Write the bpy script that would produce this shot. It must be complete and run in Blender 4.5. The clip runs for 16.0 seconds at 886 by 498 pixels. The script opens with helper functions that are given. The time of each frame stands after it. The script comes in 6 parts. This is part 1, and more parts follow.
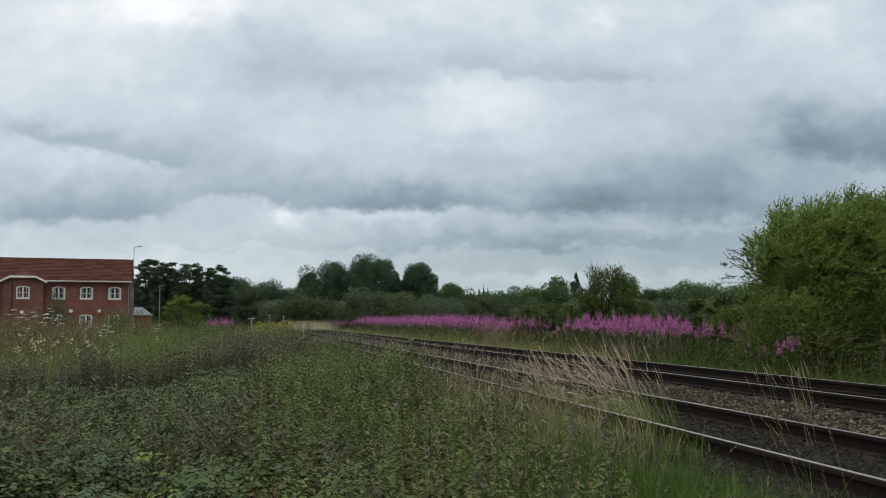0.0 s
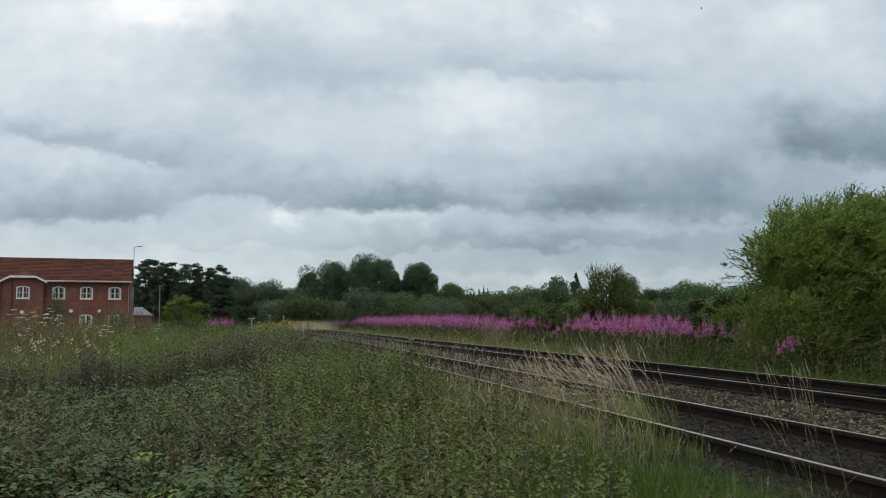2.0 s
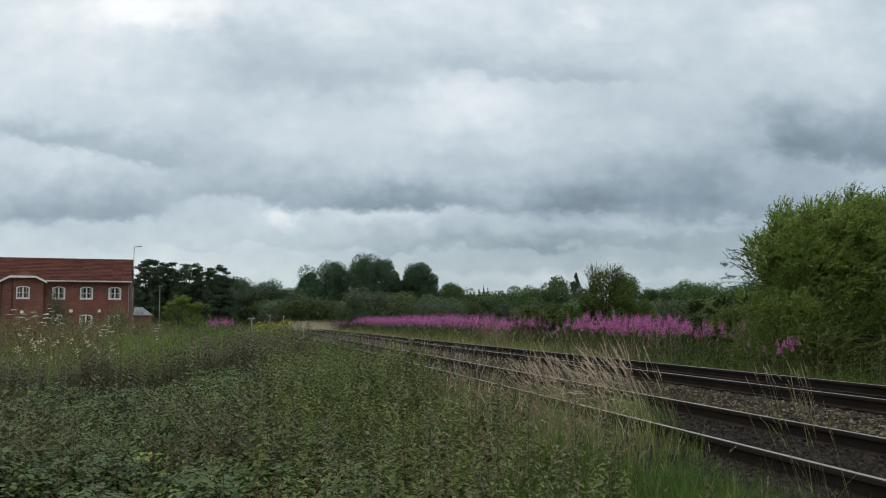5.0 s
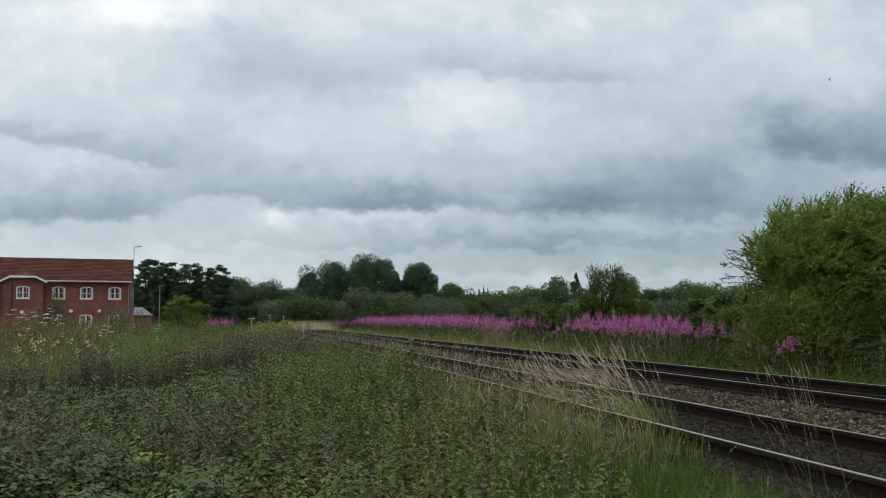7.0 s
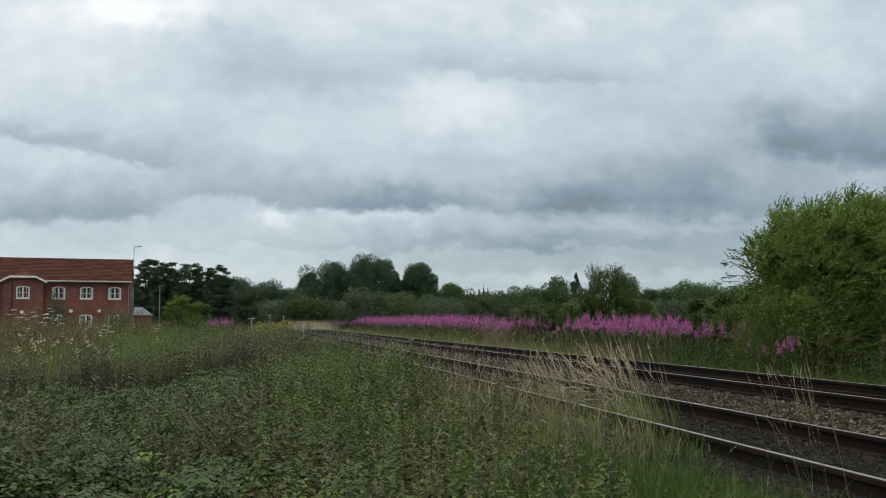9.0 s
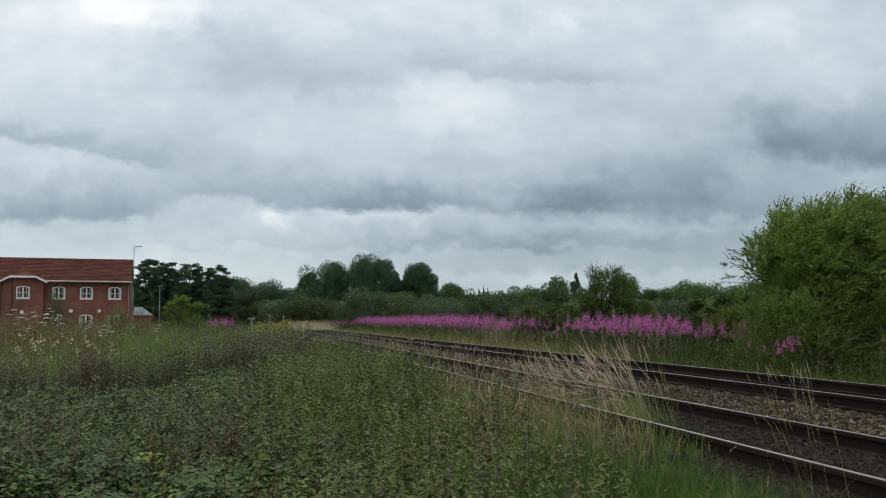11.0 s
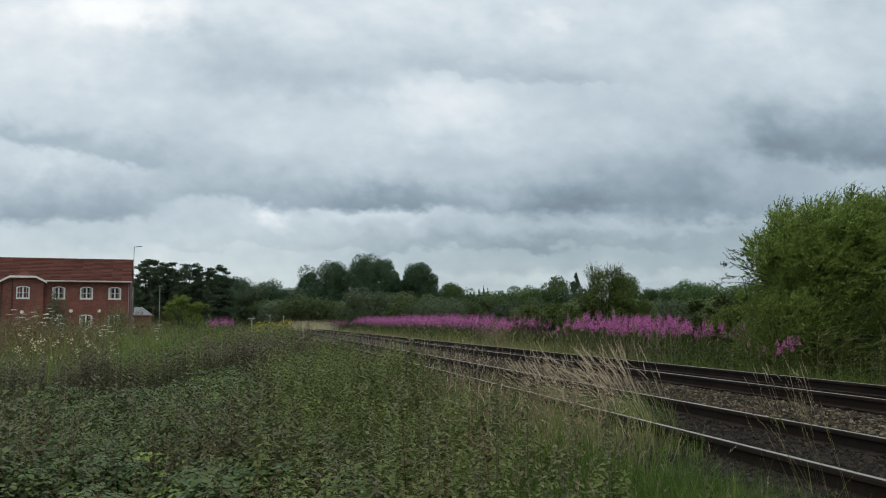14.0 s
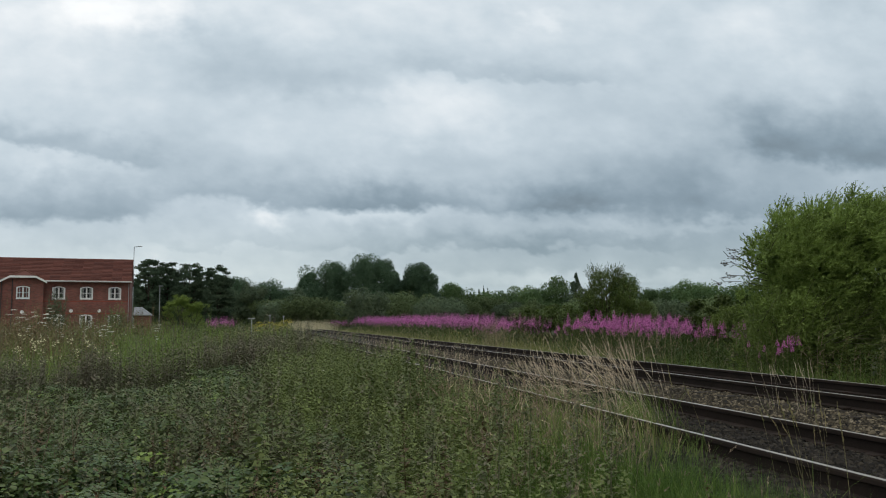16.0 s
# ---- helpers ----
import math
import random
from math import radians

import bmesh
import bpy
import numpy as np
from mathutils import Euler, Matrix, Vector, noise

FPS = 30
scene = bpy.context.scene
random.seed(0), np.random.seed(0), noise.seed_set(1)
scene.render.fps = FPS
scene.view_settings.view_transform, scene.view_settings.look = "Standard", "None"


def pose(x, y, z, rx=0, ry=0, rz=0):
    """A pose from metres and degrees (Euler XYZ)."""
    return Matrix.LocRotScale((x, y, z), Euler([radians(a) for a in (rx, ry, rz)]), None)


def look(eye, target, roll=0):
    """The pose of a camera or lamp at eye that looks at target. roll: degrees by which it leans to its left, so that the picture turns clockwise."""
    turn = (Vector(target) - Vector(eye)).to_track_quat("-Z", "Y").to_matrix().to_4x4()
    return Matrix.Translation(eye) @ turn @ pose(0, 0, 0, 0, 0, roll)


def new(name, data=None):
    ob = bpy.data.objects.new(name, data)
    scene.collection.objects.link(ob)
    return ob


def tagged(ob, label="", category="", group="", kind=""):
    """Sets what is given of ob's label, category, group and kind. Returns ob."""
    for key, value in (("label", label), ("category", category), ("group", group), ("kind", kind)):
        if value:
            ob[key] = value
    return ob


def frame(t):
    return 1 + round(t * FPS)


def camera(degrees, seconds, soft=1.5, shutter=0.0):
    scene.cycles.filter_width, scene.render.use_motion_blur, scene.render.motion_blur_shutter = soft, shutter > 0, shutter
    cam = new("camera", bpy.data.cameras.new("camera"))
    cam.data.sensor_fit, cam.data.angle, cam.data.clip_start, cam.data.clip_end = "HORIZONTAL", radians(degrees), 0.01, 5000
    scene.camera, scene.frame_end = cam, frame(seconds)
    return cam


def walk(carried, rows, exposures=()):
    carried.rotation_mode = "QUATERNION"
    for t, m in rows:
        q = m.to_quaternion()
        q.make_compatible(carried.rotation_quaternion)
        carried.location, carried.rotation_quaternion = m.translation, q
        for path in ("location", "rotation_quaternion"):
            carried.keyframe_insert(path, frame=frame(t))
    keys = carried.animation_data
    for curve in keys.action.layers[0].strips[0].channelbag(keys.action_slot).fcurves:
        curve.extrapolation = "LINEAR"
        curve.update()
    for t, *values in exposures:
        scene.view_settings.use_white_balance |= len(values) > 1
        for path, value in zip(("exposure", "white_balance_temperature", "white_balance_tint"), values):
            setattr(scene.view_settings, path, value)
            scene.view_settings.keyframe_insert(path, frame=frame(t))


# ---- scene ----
cam = camera(52.0, 16.0, soft=1.05)
EYE = 1.6
walk(cam, [(0.0, pose(0, 0, EYE, 94.57, 0, 0)), (16.0, pose(0, 0, EYE, 94.57, 0, 0))])

# ---- light: overcast sky, weak wide sun high behind the viewer ----
SUN_EL, SUN_AZ = radians(68), radians(200)
world = bpy.data.worlds.new("overcast_sky")
scene.world = world
world.use_nodes = True
wn, wl = world.node_tree.nodes, world.node_tree.links
wn.clear()
sky = wn.new("ShaderNodeTexSky")
sky.sky_type, sky.sun_disc = "NISHITA", False
sky.sun_elevation, sky.sun_rotation = SUN_EL, SUN_AZ
sky.dust_density = 3.0
dim = wn.new("ShaderNodeVectorMath")
dim.operation = "SCALE"
dim.inputs["Scale"].default_value = 0.08
veil = wn.new("ShaderNodeMix")
veil.data_type = "RGBA"
veil.inputs["Factor"].default_value = 0.85
veil.inputs["B"].default_value = (0.58, 0.61, 0.61, 1)
bg = wn.new("ShaderNodeBackground")
bg.inputs["Strength"].default_value = 1.0
out = wn.new("ShaderNodeOutputWorld")
wl.new(sky.outputs[0], dim.inputs[0])
wl.new(dim.outputs[0], veil.inputs["A"])
wl.new(veil.outputs["Result"], bg.inputs["Color"])
wl.new(bg.outputs[0], out.inputs[0])

sun = bpy.data.lights.new("sun", "SUN")
sun.energy, sun.angle, sun.color = 1.5, radians(55), (1.0, 0.97, 0.90)
sun_ob = new("sun", sun)
sun_ob.matrix_basis = look((0, 0, 0), (-math.sin(SUN_AZ) * math.cos(SUN_EL), -math.cos(SUN_AZ) * math.cos(SUN_EL), -math.sin(SUN_EL)))
sun_ob.location = (0, -20, 60)


# ---- materials ----
def material(name):
    m = bpy.data.materials.new(name)
    m.use_nodes = True
    nt = m.node_tree
    return m, nt, nt.nodes["Principled BSDF"], nt.nodes["Material Output"]


def node(nt, kind, **values):
    n = nt.nodes.new(kind)
    for key, value in values.items():
        if key == "operation":
            n.operation = value
        elif key == "interpolation_type":
            n.interpolation_type = value
        elif key == "gradient_type":
            n.gradient_type = value
        else:
            n.inputs[key.replace("_", " ")].default_value = value
    return n


def ramp(nt, stops):
    r = nt.nodes.new("ShaderNodeValToRGB")
    e = r.color_ramp.elements
    while len(e) < len(stops):
        e.new(0.5)
    for el, (at, col) in zip(e, stops):
        el.position, el.color = at, (*col, 1)
    return r


def foliage(name, colours, rough=0.55, through_light=0.25, patch=0.4, plant=6.0, gloss=0.2, differ=0.0):
    """Leaves: each leaf its own tone, drifting in patches over a few metres, some light passing through. differ: how far whole plants differ."""
    m, nt, b, o = material(name)
    L = nt.links
    geo = nt.nodes.new("ShaderNodeNewGeometry")
    noi = node(nt, "ShaderNodeTexNoise", Scale=0.6, Detail=4.0, Roughness=0.65)
    pos = nt.nodes.new("ShaderNodeNewGeometry")
    L.new(pos.outputs["Position"], noi.inputs["Vector"])
    mix = node(nt, "ShaderNodeMix", Factor=patch)
    L.new(geo.outputs["Random Per Island"], mix.inputs[2])
    widen = node(nt, "ShaderNodeMapRange")
    widen.inputs["From Min"].default_value, widen.inputs["From Max"].default_value = 0.3, 0.7
    L.new(noi.outputs["Fac"], widen.inputs["Value"])
    L.new(widen.outputs[0], mix.inputs[3])
    each = node(nt, "ShaderNodeTexNoise", Scale=plant, Detail=1.0)
    L.new(pos.outputs["Position"], each.inputs["Vector"])
    wide = node(nt, "ShaderNodeMapRange")
    wide.inputs["From Min"].default_value, wide.inputs["From Max"].default_value = 0.32, 0.68
    L.new(each.outputs["Fac"], wide.inputs["Value"])
    mix2 = node(nt, "ShaderNodeMix", Factor=0.42)
    L.new(mix.outputs[0], mix2.inputs[2])
    L.new(wide.outputs[0], mix2.inputs[3])
    k = len(colours) - 1
    r = ramp(nt, [(i / k, c) for i, c in enumerate(colours)])
    L.new(mix2.outputs[0], r.inputs[0])
    fine = node(nt, "ShaderNodeTexNoise", Scale=60.0, Detail=2.0)
    L.new(pos.outputs["Position"], fine.inputs["Vector"])
    fr = node(nt, "ShaderNodeMapRange")
    fr.inputs["To Min"].default_value, fr.inputs["To Max"].default_value = 0.75, 1.25
    L.new(fine.outputs["Fac"], fr.inputs["Value"])
    sc = nt.nodes.new("ShaderNodeVectorMath")
    sc.operation = "SCALE"
    L.new(r.outputs[0], sc.inputs[0])
    if differ:
        info = nt.nodes.new("ShaderNodeObjectInfo")
        own = node(nt, "ShaderNodeMapRange")
        own.inputs["To Min"].default_value, own.inputs["To Max"].default_value = 1 - differ, 1 + differ
        L.new(info.outputs["Random"], own.inputs["Value"])
        both = node(nt, "ShaderNodeMath", operation="MULTIPLY")
        L.new(fr.outputs[0], both.inputs[0])
        L.new(own.outputs[0], both.inputs[1])
        L.new(both.outputs[0], sc.inputs["Scale"])
    else:
        L.new(fr.outputs[0], sc.inputs["Scale"])
    L.new(sc.outputs[0], b.inputs["Base Color"])
    b.inputs["Roughness"].default_value = rough
    b.inputs["Specular IOR Level"].default_value = gloss
    tr = nt.nodes.new("ShaderNodeBsdfTranslucent")
    L.new(sc.outputs[0], tr.inputs["Color"])
    ms = nt.nodes.new("ShaderNodeMixShader")
    ms.inputs[0].default_value = through_light
    L.new(b.outputs[0], ms.inputs[1])
    L.new(tr.outputs[0], ms.inputs[2])
    L.new(ms.outputs[0], o.inputs[0])
    return m


def surface(name, stops, scale, rough=0.8, metal=0.0, bump=0.3, detail_scale=None, bump_dist=0.01, piece=0.0):
    """A plain worn surface: two scales of noise drive colour, the finer one also relief. piece: share of tone set per island."""
    m, nt, b, o = material(name)
    L = nt.links
    geo = nt.nodes.new("ShaderNodeNewGeometry")
    big = node(nt, "ShaderNodeTexNoise", Scale=scale, Detail=5.0, Roughness=0.6)
    fine = node(nt, "ShaderNodeTexNoise", Scale=detail_scale or scale * 14, Detail=4.0, Roughness=0.7)
    L.new(geo.outputs["Position"], big.inputs["Vector"])
    L.new(geo.outputs["Position"], fine.inputs["Vector"])
    mix = node(nt, "ShaderNodeMix", Factor=0.45)
    L.new(big.outputs["Fac"], mix.inputs[2])
    L.new(fine.outputs["Fac"], mix.inputs[3])
    last = mix.outputs[0]
    widen = node(nt, "ShaderNodeMapRange")
    widen.inputs["From Min"].default_value, widen.inputs["From Max"].default_value = 0.3, 0.7
    L.new(last, widen.inputs["Value"])
    last = widen.outputs[0]
    if piece:
        m2 = node(nt, "ShaderNodeMix", Factor=piece)
        L.new(last, m2.inputs[2])
        L.new(geo.outputs["Random Per Island"], m2.inputs[3])
        last = m2.outputs[0]
    k = len(stops) - 1
    r = ramp(nt, [(i / k, c) for i, c in enumerate(stops)])
    L.new(last, r.inputs[0])
    L.new(r.outputs[0], b.inputs["Base Color"])
    b.inputs["Roughness"].default_value = rough
    b.inputs["Metallic"].default_value = metal
    if rough >= 0.8:
        b.inputs["Specular IOR Level"].default_value = 0.15
    bp = node(nt, "ShaderNodeBump", Strength=bump, Distance=bump_dist)
    L.new(fine.outputs["Fac"], bp.inputs["Height"])
    L.new(bp.outputs[0], b.inputs["Normal"])
    return m


CLOUD_H = 120.0
# direction across and up in hundredths of a tangent: bright gaps (centre, half sizes, strength) and
# dark bellies with a firm lower edge (foot, half width, height, slope in degrees, strength)
CLOUD_GAPS = [(-28.6, 35.6, 14.5, 4.6, 0.11), (-40.5, 35.9, 22.7, 8.7, 0.07), (-44.0, 27.8, 26.7, 9.6, 0.05), (4.2, 24.2, 14.6, 6.1, 0.08), (-8.5, 22.0, 27.5, 6.1, 0.05), (-39.9, 18.3, 11.3, 2.6, 0.06), (-16.8, 11.7, 3.6, 2.2, 0.11), (2.0, 36.5, 50.0, 10.0, 0.06), (-5.3, 11.8, 12.9, 1.6, 0.05), (-18.0, 13.0, 30.0, 5.0, -0.03), (35.6, 18.2, 3.6, 4.8, 0.04), (27.9, 10.3, 16.2, 1.2, 0.06), (41.0, 14.5, 29.0, 12.5, -0.11), (20.0, 7.5, 45.0, 8.0, -0.10), (-30.9, 34.9, 34.0, 10.5, 0.03), (17.6, 34.9, 4.9, 1.9, 0.05), (10.3, 4.9, 17.8, 1.4, 0.05), (27.8, 5.3, 10.5, 1.4, 0.05), (-36.0, 5.5, 24.0, 3.4, 0.06), (44.0, 33.5, 14.0, 7.0, 0.06)]
CLOUD_BELLIES = [(-11.6, 25.8, 14.3, 9.3, -3, -0.034), (-38.7, 18.7, 14.8, 3.8, -10, -0.088), (-40.3, 11.3, 14.3, 6.4, 0, -0.14), (-14, 12.8, 22.2, 5.6, -2, -0.0968), (5.4, 12.2, 22.2, 5.4, -1, -0.105), (22, 11.8, 15.5, 10, 3, -0.115), (47.5, 18, 15.5, 9.5, 2, -0.17), (32.9, 10.8, 10.7, 4.3, 6, -0.0528), (1, 7.9, 18.6, 3, 0, -0.0616), (17.2, 8.2, 13.6, 2.6, 0, -0.044), (-22.1, 8.4, 11.4, 2.1, 0, -0.0352), (13.1, 27, 16.5, 3.6, -5, -0.0528), (-22.6, 32, 7, 17, -78, -0.028), (-5.3, 16.9, 42.9, 11.4, 0, -0.0264)]


def cloud_material():
    m, nt, b, o = material("cloud")
    L = nt.links
    nt.nodes.remove(b)
    tc = nt.nodes.new("ShaderNodeTexCoord")
    sep = nt.nodes.new("ShaderNodeSeparateXYZ")
    L.new(tc.outputs["Object"], sep.inputs[0])
    a = node(nt, "ShaderNodeMath", operation="DIVIDE")
    L.new(sep.outputs["X"], a.inputs[0])
    L.new(sep.outputs["Y"], a.inputs[1])
    c = node(nt, "ShaderNodeMath", operation="DIVIDE")
    c.inputs[0].default_value = CLOUD_H
    L.new(sep.outputs["Y"], c.inputs[1])
    comb = nt.nodes.new("ShaderNodeCombineXYZ")
    L.new(a.outputs[0], comb.inputs[0])
    L.new(c.outputs[0], comb.inputs[1])
    scaled = node(nt, "ShaderNodeVectorMath", operation="SCALE")
    scaled.inputs["Scale"].default_value = 100.0
    L.new(comb.outputs[0], scaled.inputs[0])

    def fbm(sx, sy, detail, rough, seed):
        mp = nt.nodes.new("ShaderNodeMapping")
        mp.inputs["Scale"].default_value = (sx, sy, 1)
        mp.inputs["Location"].default_value = (seed, seed * 0.7, seed)
        L.new(scaled.outputs[0], mp.inputs[0])
        n = node(nt, "ShaderNodeTexNoise", Scale=1.0, Detail=detail, Roughness=rough)
        L.new(mp.outputs[0], n.inputs["Vector"])
        return n

    warp = fbm(0.14, 0.2, 5.0, 0.55, 3.1)
    off = node(nt, "ShaderNodeVectorMath", operation="SUBTRACT")
    off.inputs[1].default_value = (0.5, 0.5, 0.5)
    L.new(warp.outputs["Color"], off.inputs[0])
    push = node(nt, "ShaderNodeVectorMath", operation="MULTIPLY")
    push.inputs[1].default_value = (9.0, 5.0, 0.0)
    L.new(off.outputs[0], push.inputs[0])
    warped = node(nt, "ShaderNodeVectorMath", operation="ADD")
    L.new(scaled.outputs[0], warped.inputs[0])
    L.new(push.outputs[0], warped.inputs[1])
    curl = fbm(0.45, 0.6, 2.0, 0.5, 5.9)
    off2 = node(nt, "ShaderNodeVectorMath", operation="SUBTRACT")
    off2.inputs[1].default_value = (0.5, 0.5, 0.5)
    L.new(curl.outputs["Color"], off2.inputs[0])
    push2 = node(nt, "ShaderNodeVectorMath", operation="MULTIPLY_ADD")
    push2.inputs[1].default_value = (3.2, 2.4, 0.0)
    L.new(off2.outputs[0], push2.inputs[0])
    L.new(warped.outputs[0], push2.inputs[2])
    warped = push2

    total = None

    def smooth(value, lo, hi):
        mr = node(nt, "ShaderNodeMapRange", interpolation_type="SMOOTHSTEP")
        mr.inputs["From Min"].default_value, mr.inputs["From Max"].default_value = lo, hi
        L.new(value, mr.inputs["Value"])
        return mr.outputs[0]

    def times(p, q):
        s = node(nt, "ShaderNodeMath", operation="MULTIPLY")
        L.new(p, s.inputs[0])
        L.new(q, s.inputs[1])
        return s.outputs[0]

    def add_on(value, amp):
        s = node(nt, "ShaderNodeMath", operation="MULTIPLY_ADD")
        L.new(value, s.inputs[0])
        s.inputs[1].default_value = amp
        if total is None:
            s.inputs[2].default_value = 0.0
        else:
            L.new(total, s.inputs[2])
        return s.outputs[0]

    def local(x, y, rx, ry, slope=0):
        mp = nt.nodes.new("ShaderNodeMapping")
        mp.vector_type = "TEXTURE"
        mp.inputs["Location"].default_value = (x, y, 0)
        mp.inputs["Rotation"].default_value = (0, 0, radians(slope))
        mp.inputs["Scale"].default_value = (rx, ry, 1)
        L.new(warped.outputs[0], mp.inputs[0])
        return mp.outputs[0]

    for x, y, rx, ry, amp in CLOUD_GAPS:
        g = node(nt, "ShaderNodeTexGradient", gradient_type="SPHERICAL")
        L.new(local(x, y, rx, ry), g.inputs[0])
        total = add_on(smooth(g.outputs["Fac"], 0.0, 1.0), amp)
    for x, y, rx, ry, slope, amp in CLOUD_BELLIES:
        s = nt.nodes.new("ShaderNodeSeparateXYZ")
        L.new(local(x, y, rx, ry, slope), s.inputs[0])
        wide = node(nt, "ShaderNodeMath", operation="ABSOLUTE")
        L.new(s.outputs["X"], wide.inputs[0])
        body = times(smooth(wide.outputs[0], 1.0, 0.45), smooth(s.outputs["Y"], 1.0, 0.05))
        total = add_on(times(body, smooth(s.outputs["Y"], -0.14, 0.14)), amp)
    for sx, sy, detail, amount, seed in ((0.10, 0.17, 4.0, 0.14, 7.7), (0.30, 0.45, 3.0, 0.07, 1.3)):
        n = fbm(sx, sy, detail, 0.5, seed)
        s = node(nt, "ShaderNodeMath", operation="MULTIPLY_ADD")
        L.new(n.outputs["Fac"], s.inputs[0])
        s.inputs[1].default_value = amount
        L.new(total, s.inputs[2])
        total = s.outputs[0]
    base = node(nt, "ShaderNodeMath", operation="ADD")
    base.inputs[1].default_value = CLOUD_BASE
    L.new(total, base.inputs[0])
    gam = node(nt, "ShaderNodeMath", operation="POWER")
    gam.inputs[1].default_value = 2.2
    L.new(base.outputs[0], gam.inputs[0])
    tint = ramp(nt, [(0.0, (0.76, 0.95, 1.13)), (0.62, (0.73, 0.955, 1.14)), (0.84, (0.853, 0.983, 1.08)), (0.98, (0.97, 1.0, 1.02))])
    L.new(base.outputs[0], tint.inputs[0])
    low = nt.nodes.new("ShaderNodeSeparateXYZ")
    L.new(scaled.outputs[0], low.inputs[0])
    thick = ramp(nt, [(0.0, (1.02, 1.01, 0.945)), (1.0, (1.0, 1.0, 1.0))])
    L.new(smooth(low.outputs["Y"], 3.0, 14.0), thick.inputs[0])
    air = node(nt, "ShaderNodeVectorMath", operation="MULTIPLY")
    L.new(tint.outputs[0], air.inputs[0])
    L.new(thick.outputs[0], air.inputs[1])
    em = nt.nodes.new("ShaderNodeEmission")
    L.new(air.outputs[0], em.inputs["Color"])
    L.new(gam.outputs[0], em.inputs["Strength"])
    L.new(em.outputs[0], o.inputs[0])
    return m


CLOUD_BASE = 0.715
M_CLOUD = cloud_material()
M_BRAMBLE = foliage("bramble_leaf", [(0.024, 0.045, 0.013), (0.044, 0.080, 0.020), (0.066, 0.116, 0.030), (0.083, 0.103, 0.033), (0.097, 0.162, 0.039), (0.162, 0.239, 0.065)], 0.45, 0.15, 0.5, gloss=0.3)
M_LIME = foliage("fresh_bramble_leaf", [(0.13, 0.20, 0.045), (0.19, 0.27, 0.065), (0.25, 0.33, 0.09)], 0.5, 0.3, 0.5)
M_WEED = foliage("weed_leaf", [(0.049, 0.066, 0.022), (0.104, 0.134, 0.042), (0.166, 0.203, 0.067), (0.259, 0.323, 0.103)], 0.6, 0.25, 0.75, plant=2.6)
M_SPIKE = foliage("dull_flower_spike", [(0.108, 0.128, 0.067), (0.159, 0.143, 0.100), (0.129, 0.166, 0.067), (0.187, 0.166, 0.114)], 0.8, 0.1)
M_GRASS = foliage("green_grass", [(0.066, 0.101, 0.021), (0.110, 0.178, 0.038), (0.185, 0.262, 0.058), (0.253, 0.290, 0.091)], 0.55, 0.3)
M_VERGE = foliage("yellowing_verge_grass", [(0.140, 0.176, 0.050), (0.203, 0.230, 0.072), (0.265, 0.270, 0.101), (0.312, 0.256, 0.130)], 0.6, 0.3)
M_LAWN = foliage("fine_green_grass", [(0.035, 0.061, 0.013), (0.061, 0.112, 0.022), (0.092, 0.170, 0.030), (0.143, 0.186, 0.056)], 0.6, 0.3)
M_STRAW = foliage("straw_grass", [(0.405, 0.325, 0.217), (0.591, 0.486, 0.344), (0.715, 0.603, 0.470), (0.405, 0.367, 0.200)], 0.6, 0.25)
M_BLEACHED = foliage("bleached_grass", [(0.504, 0.439, 0.264), (0.660, 0.586, 0.363), (0.792, 0.708, 0.462)], 0.6, 0.35)
M_MIXGRASS = foliage("half_dry_grass", [(0.082, 0.108, 0.029), (0.161, 0.170, 0.064), (0.277, 0.233, 0.115), (0.406, 0.320, 0.180)], 0.6, 0.25, 0.5)
M_FOG = foliage("pinkish_grass_plume", [(0.208, 0.169, 0.104), (0.312, 0.234, 0.169), (0.364, 0.286, 0.208)], 0.7, 0.25)
M_RUST = foliage("brown_seeding_weed", [(0.111, 0.098, 0.052), (0.193, 0.130, 0.076), (0.144, 0.148, 0.068), (0.160, 0.197, 0.076)], 0.75, 0.15, 0.5)
M_WITHERED = foliage("withered_flower", [(0.061, 0.046, 0.023), (0.102, 0.070, 0.040), (0.143, 0.105, 0.063)], 0.8, 0.1)
M_PURPLE = foliage("grey_purple_spike", [(0.109, 0.104, 0.070), (0.154, 0.128, 0.100), (0.126, 0.136, 0.080), (0.182, 0.143, 0.126)], 0.8, 0.1)
M_WHITE = foliage("white_flower", [(0.472, 0.472, 0.400), (0.661, 0.661, 0.564)], 0.6, 0.3)
M_CREAM = foliage("cream_flower", [(0.5, 0.48, 0.28), (0.65, 0.62, 0.4)], 0.6, 0.3)
M_YELLOW = foliage("yellow_flower", [(0.35, 0.30, 0.03), (0.5, 0.42, 0.05)], 0.6, 0.3)
M_MAGENTA = foliage("fireweed_petal", [(0.371, 0.092, 0.278), (0.493, 0.143, 0.370), (0.566, 0.210, 0.426)], 0.6, 0.35)
M_FIREGREEN = foliage("fireweed_leaf", [(0.036, 0.057, 0.014), (0.050, 0.081, 0.018), (0.071, 0.105, 0.021)], 0.55, 0.25)
M_WILLOW = foliage("willow_leaf", [(0.083, 0.117, 0.027), (0.121, 0.171, 0.040), (0.161, 0.213, 0.060), (0.193, 0.245, 0.083)], 0.5, 0.3, plant=2.0)
# Second willow leaf copy: lit tips and shaded gaps put into its colour range.
M_WILLOW_SHADED = foliage("shaded_willow_leaf", [(0.064, 0.099, 0.025), (0.147, 0.210, 0.051), (0.247, 0.343, 0.086), (0.401, 0.530, 0.149)], 0.5, 0.35, plant=2.0)
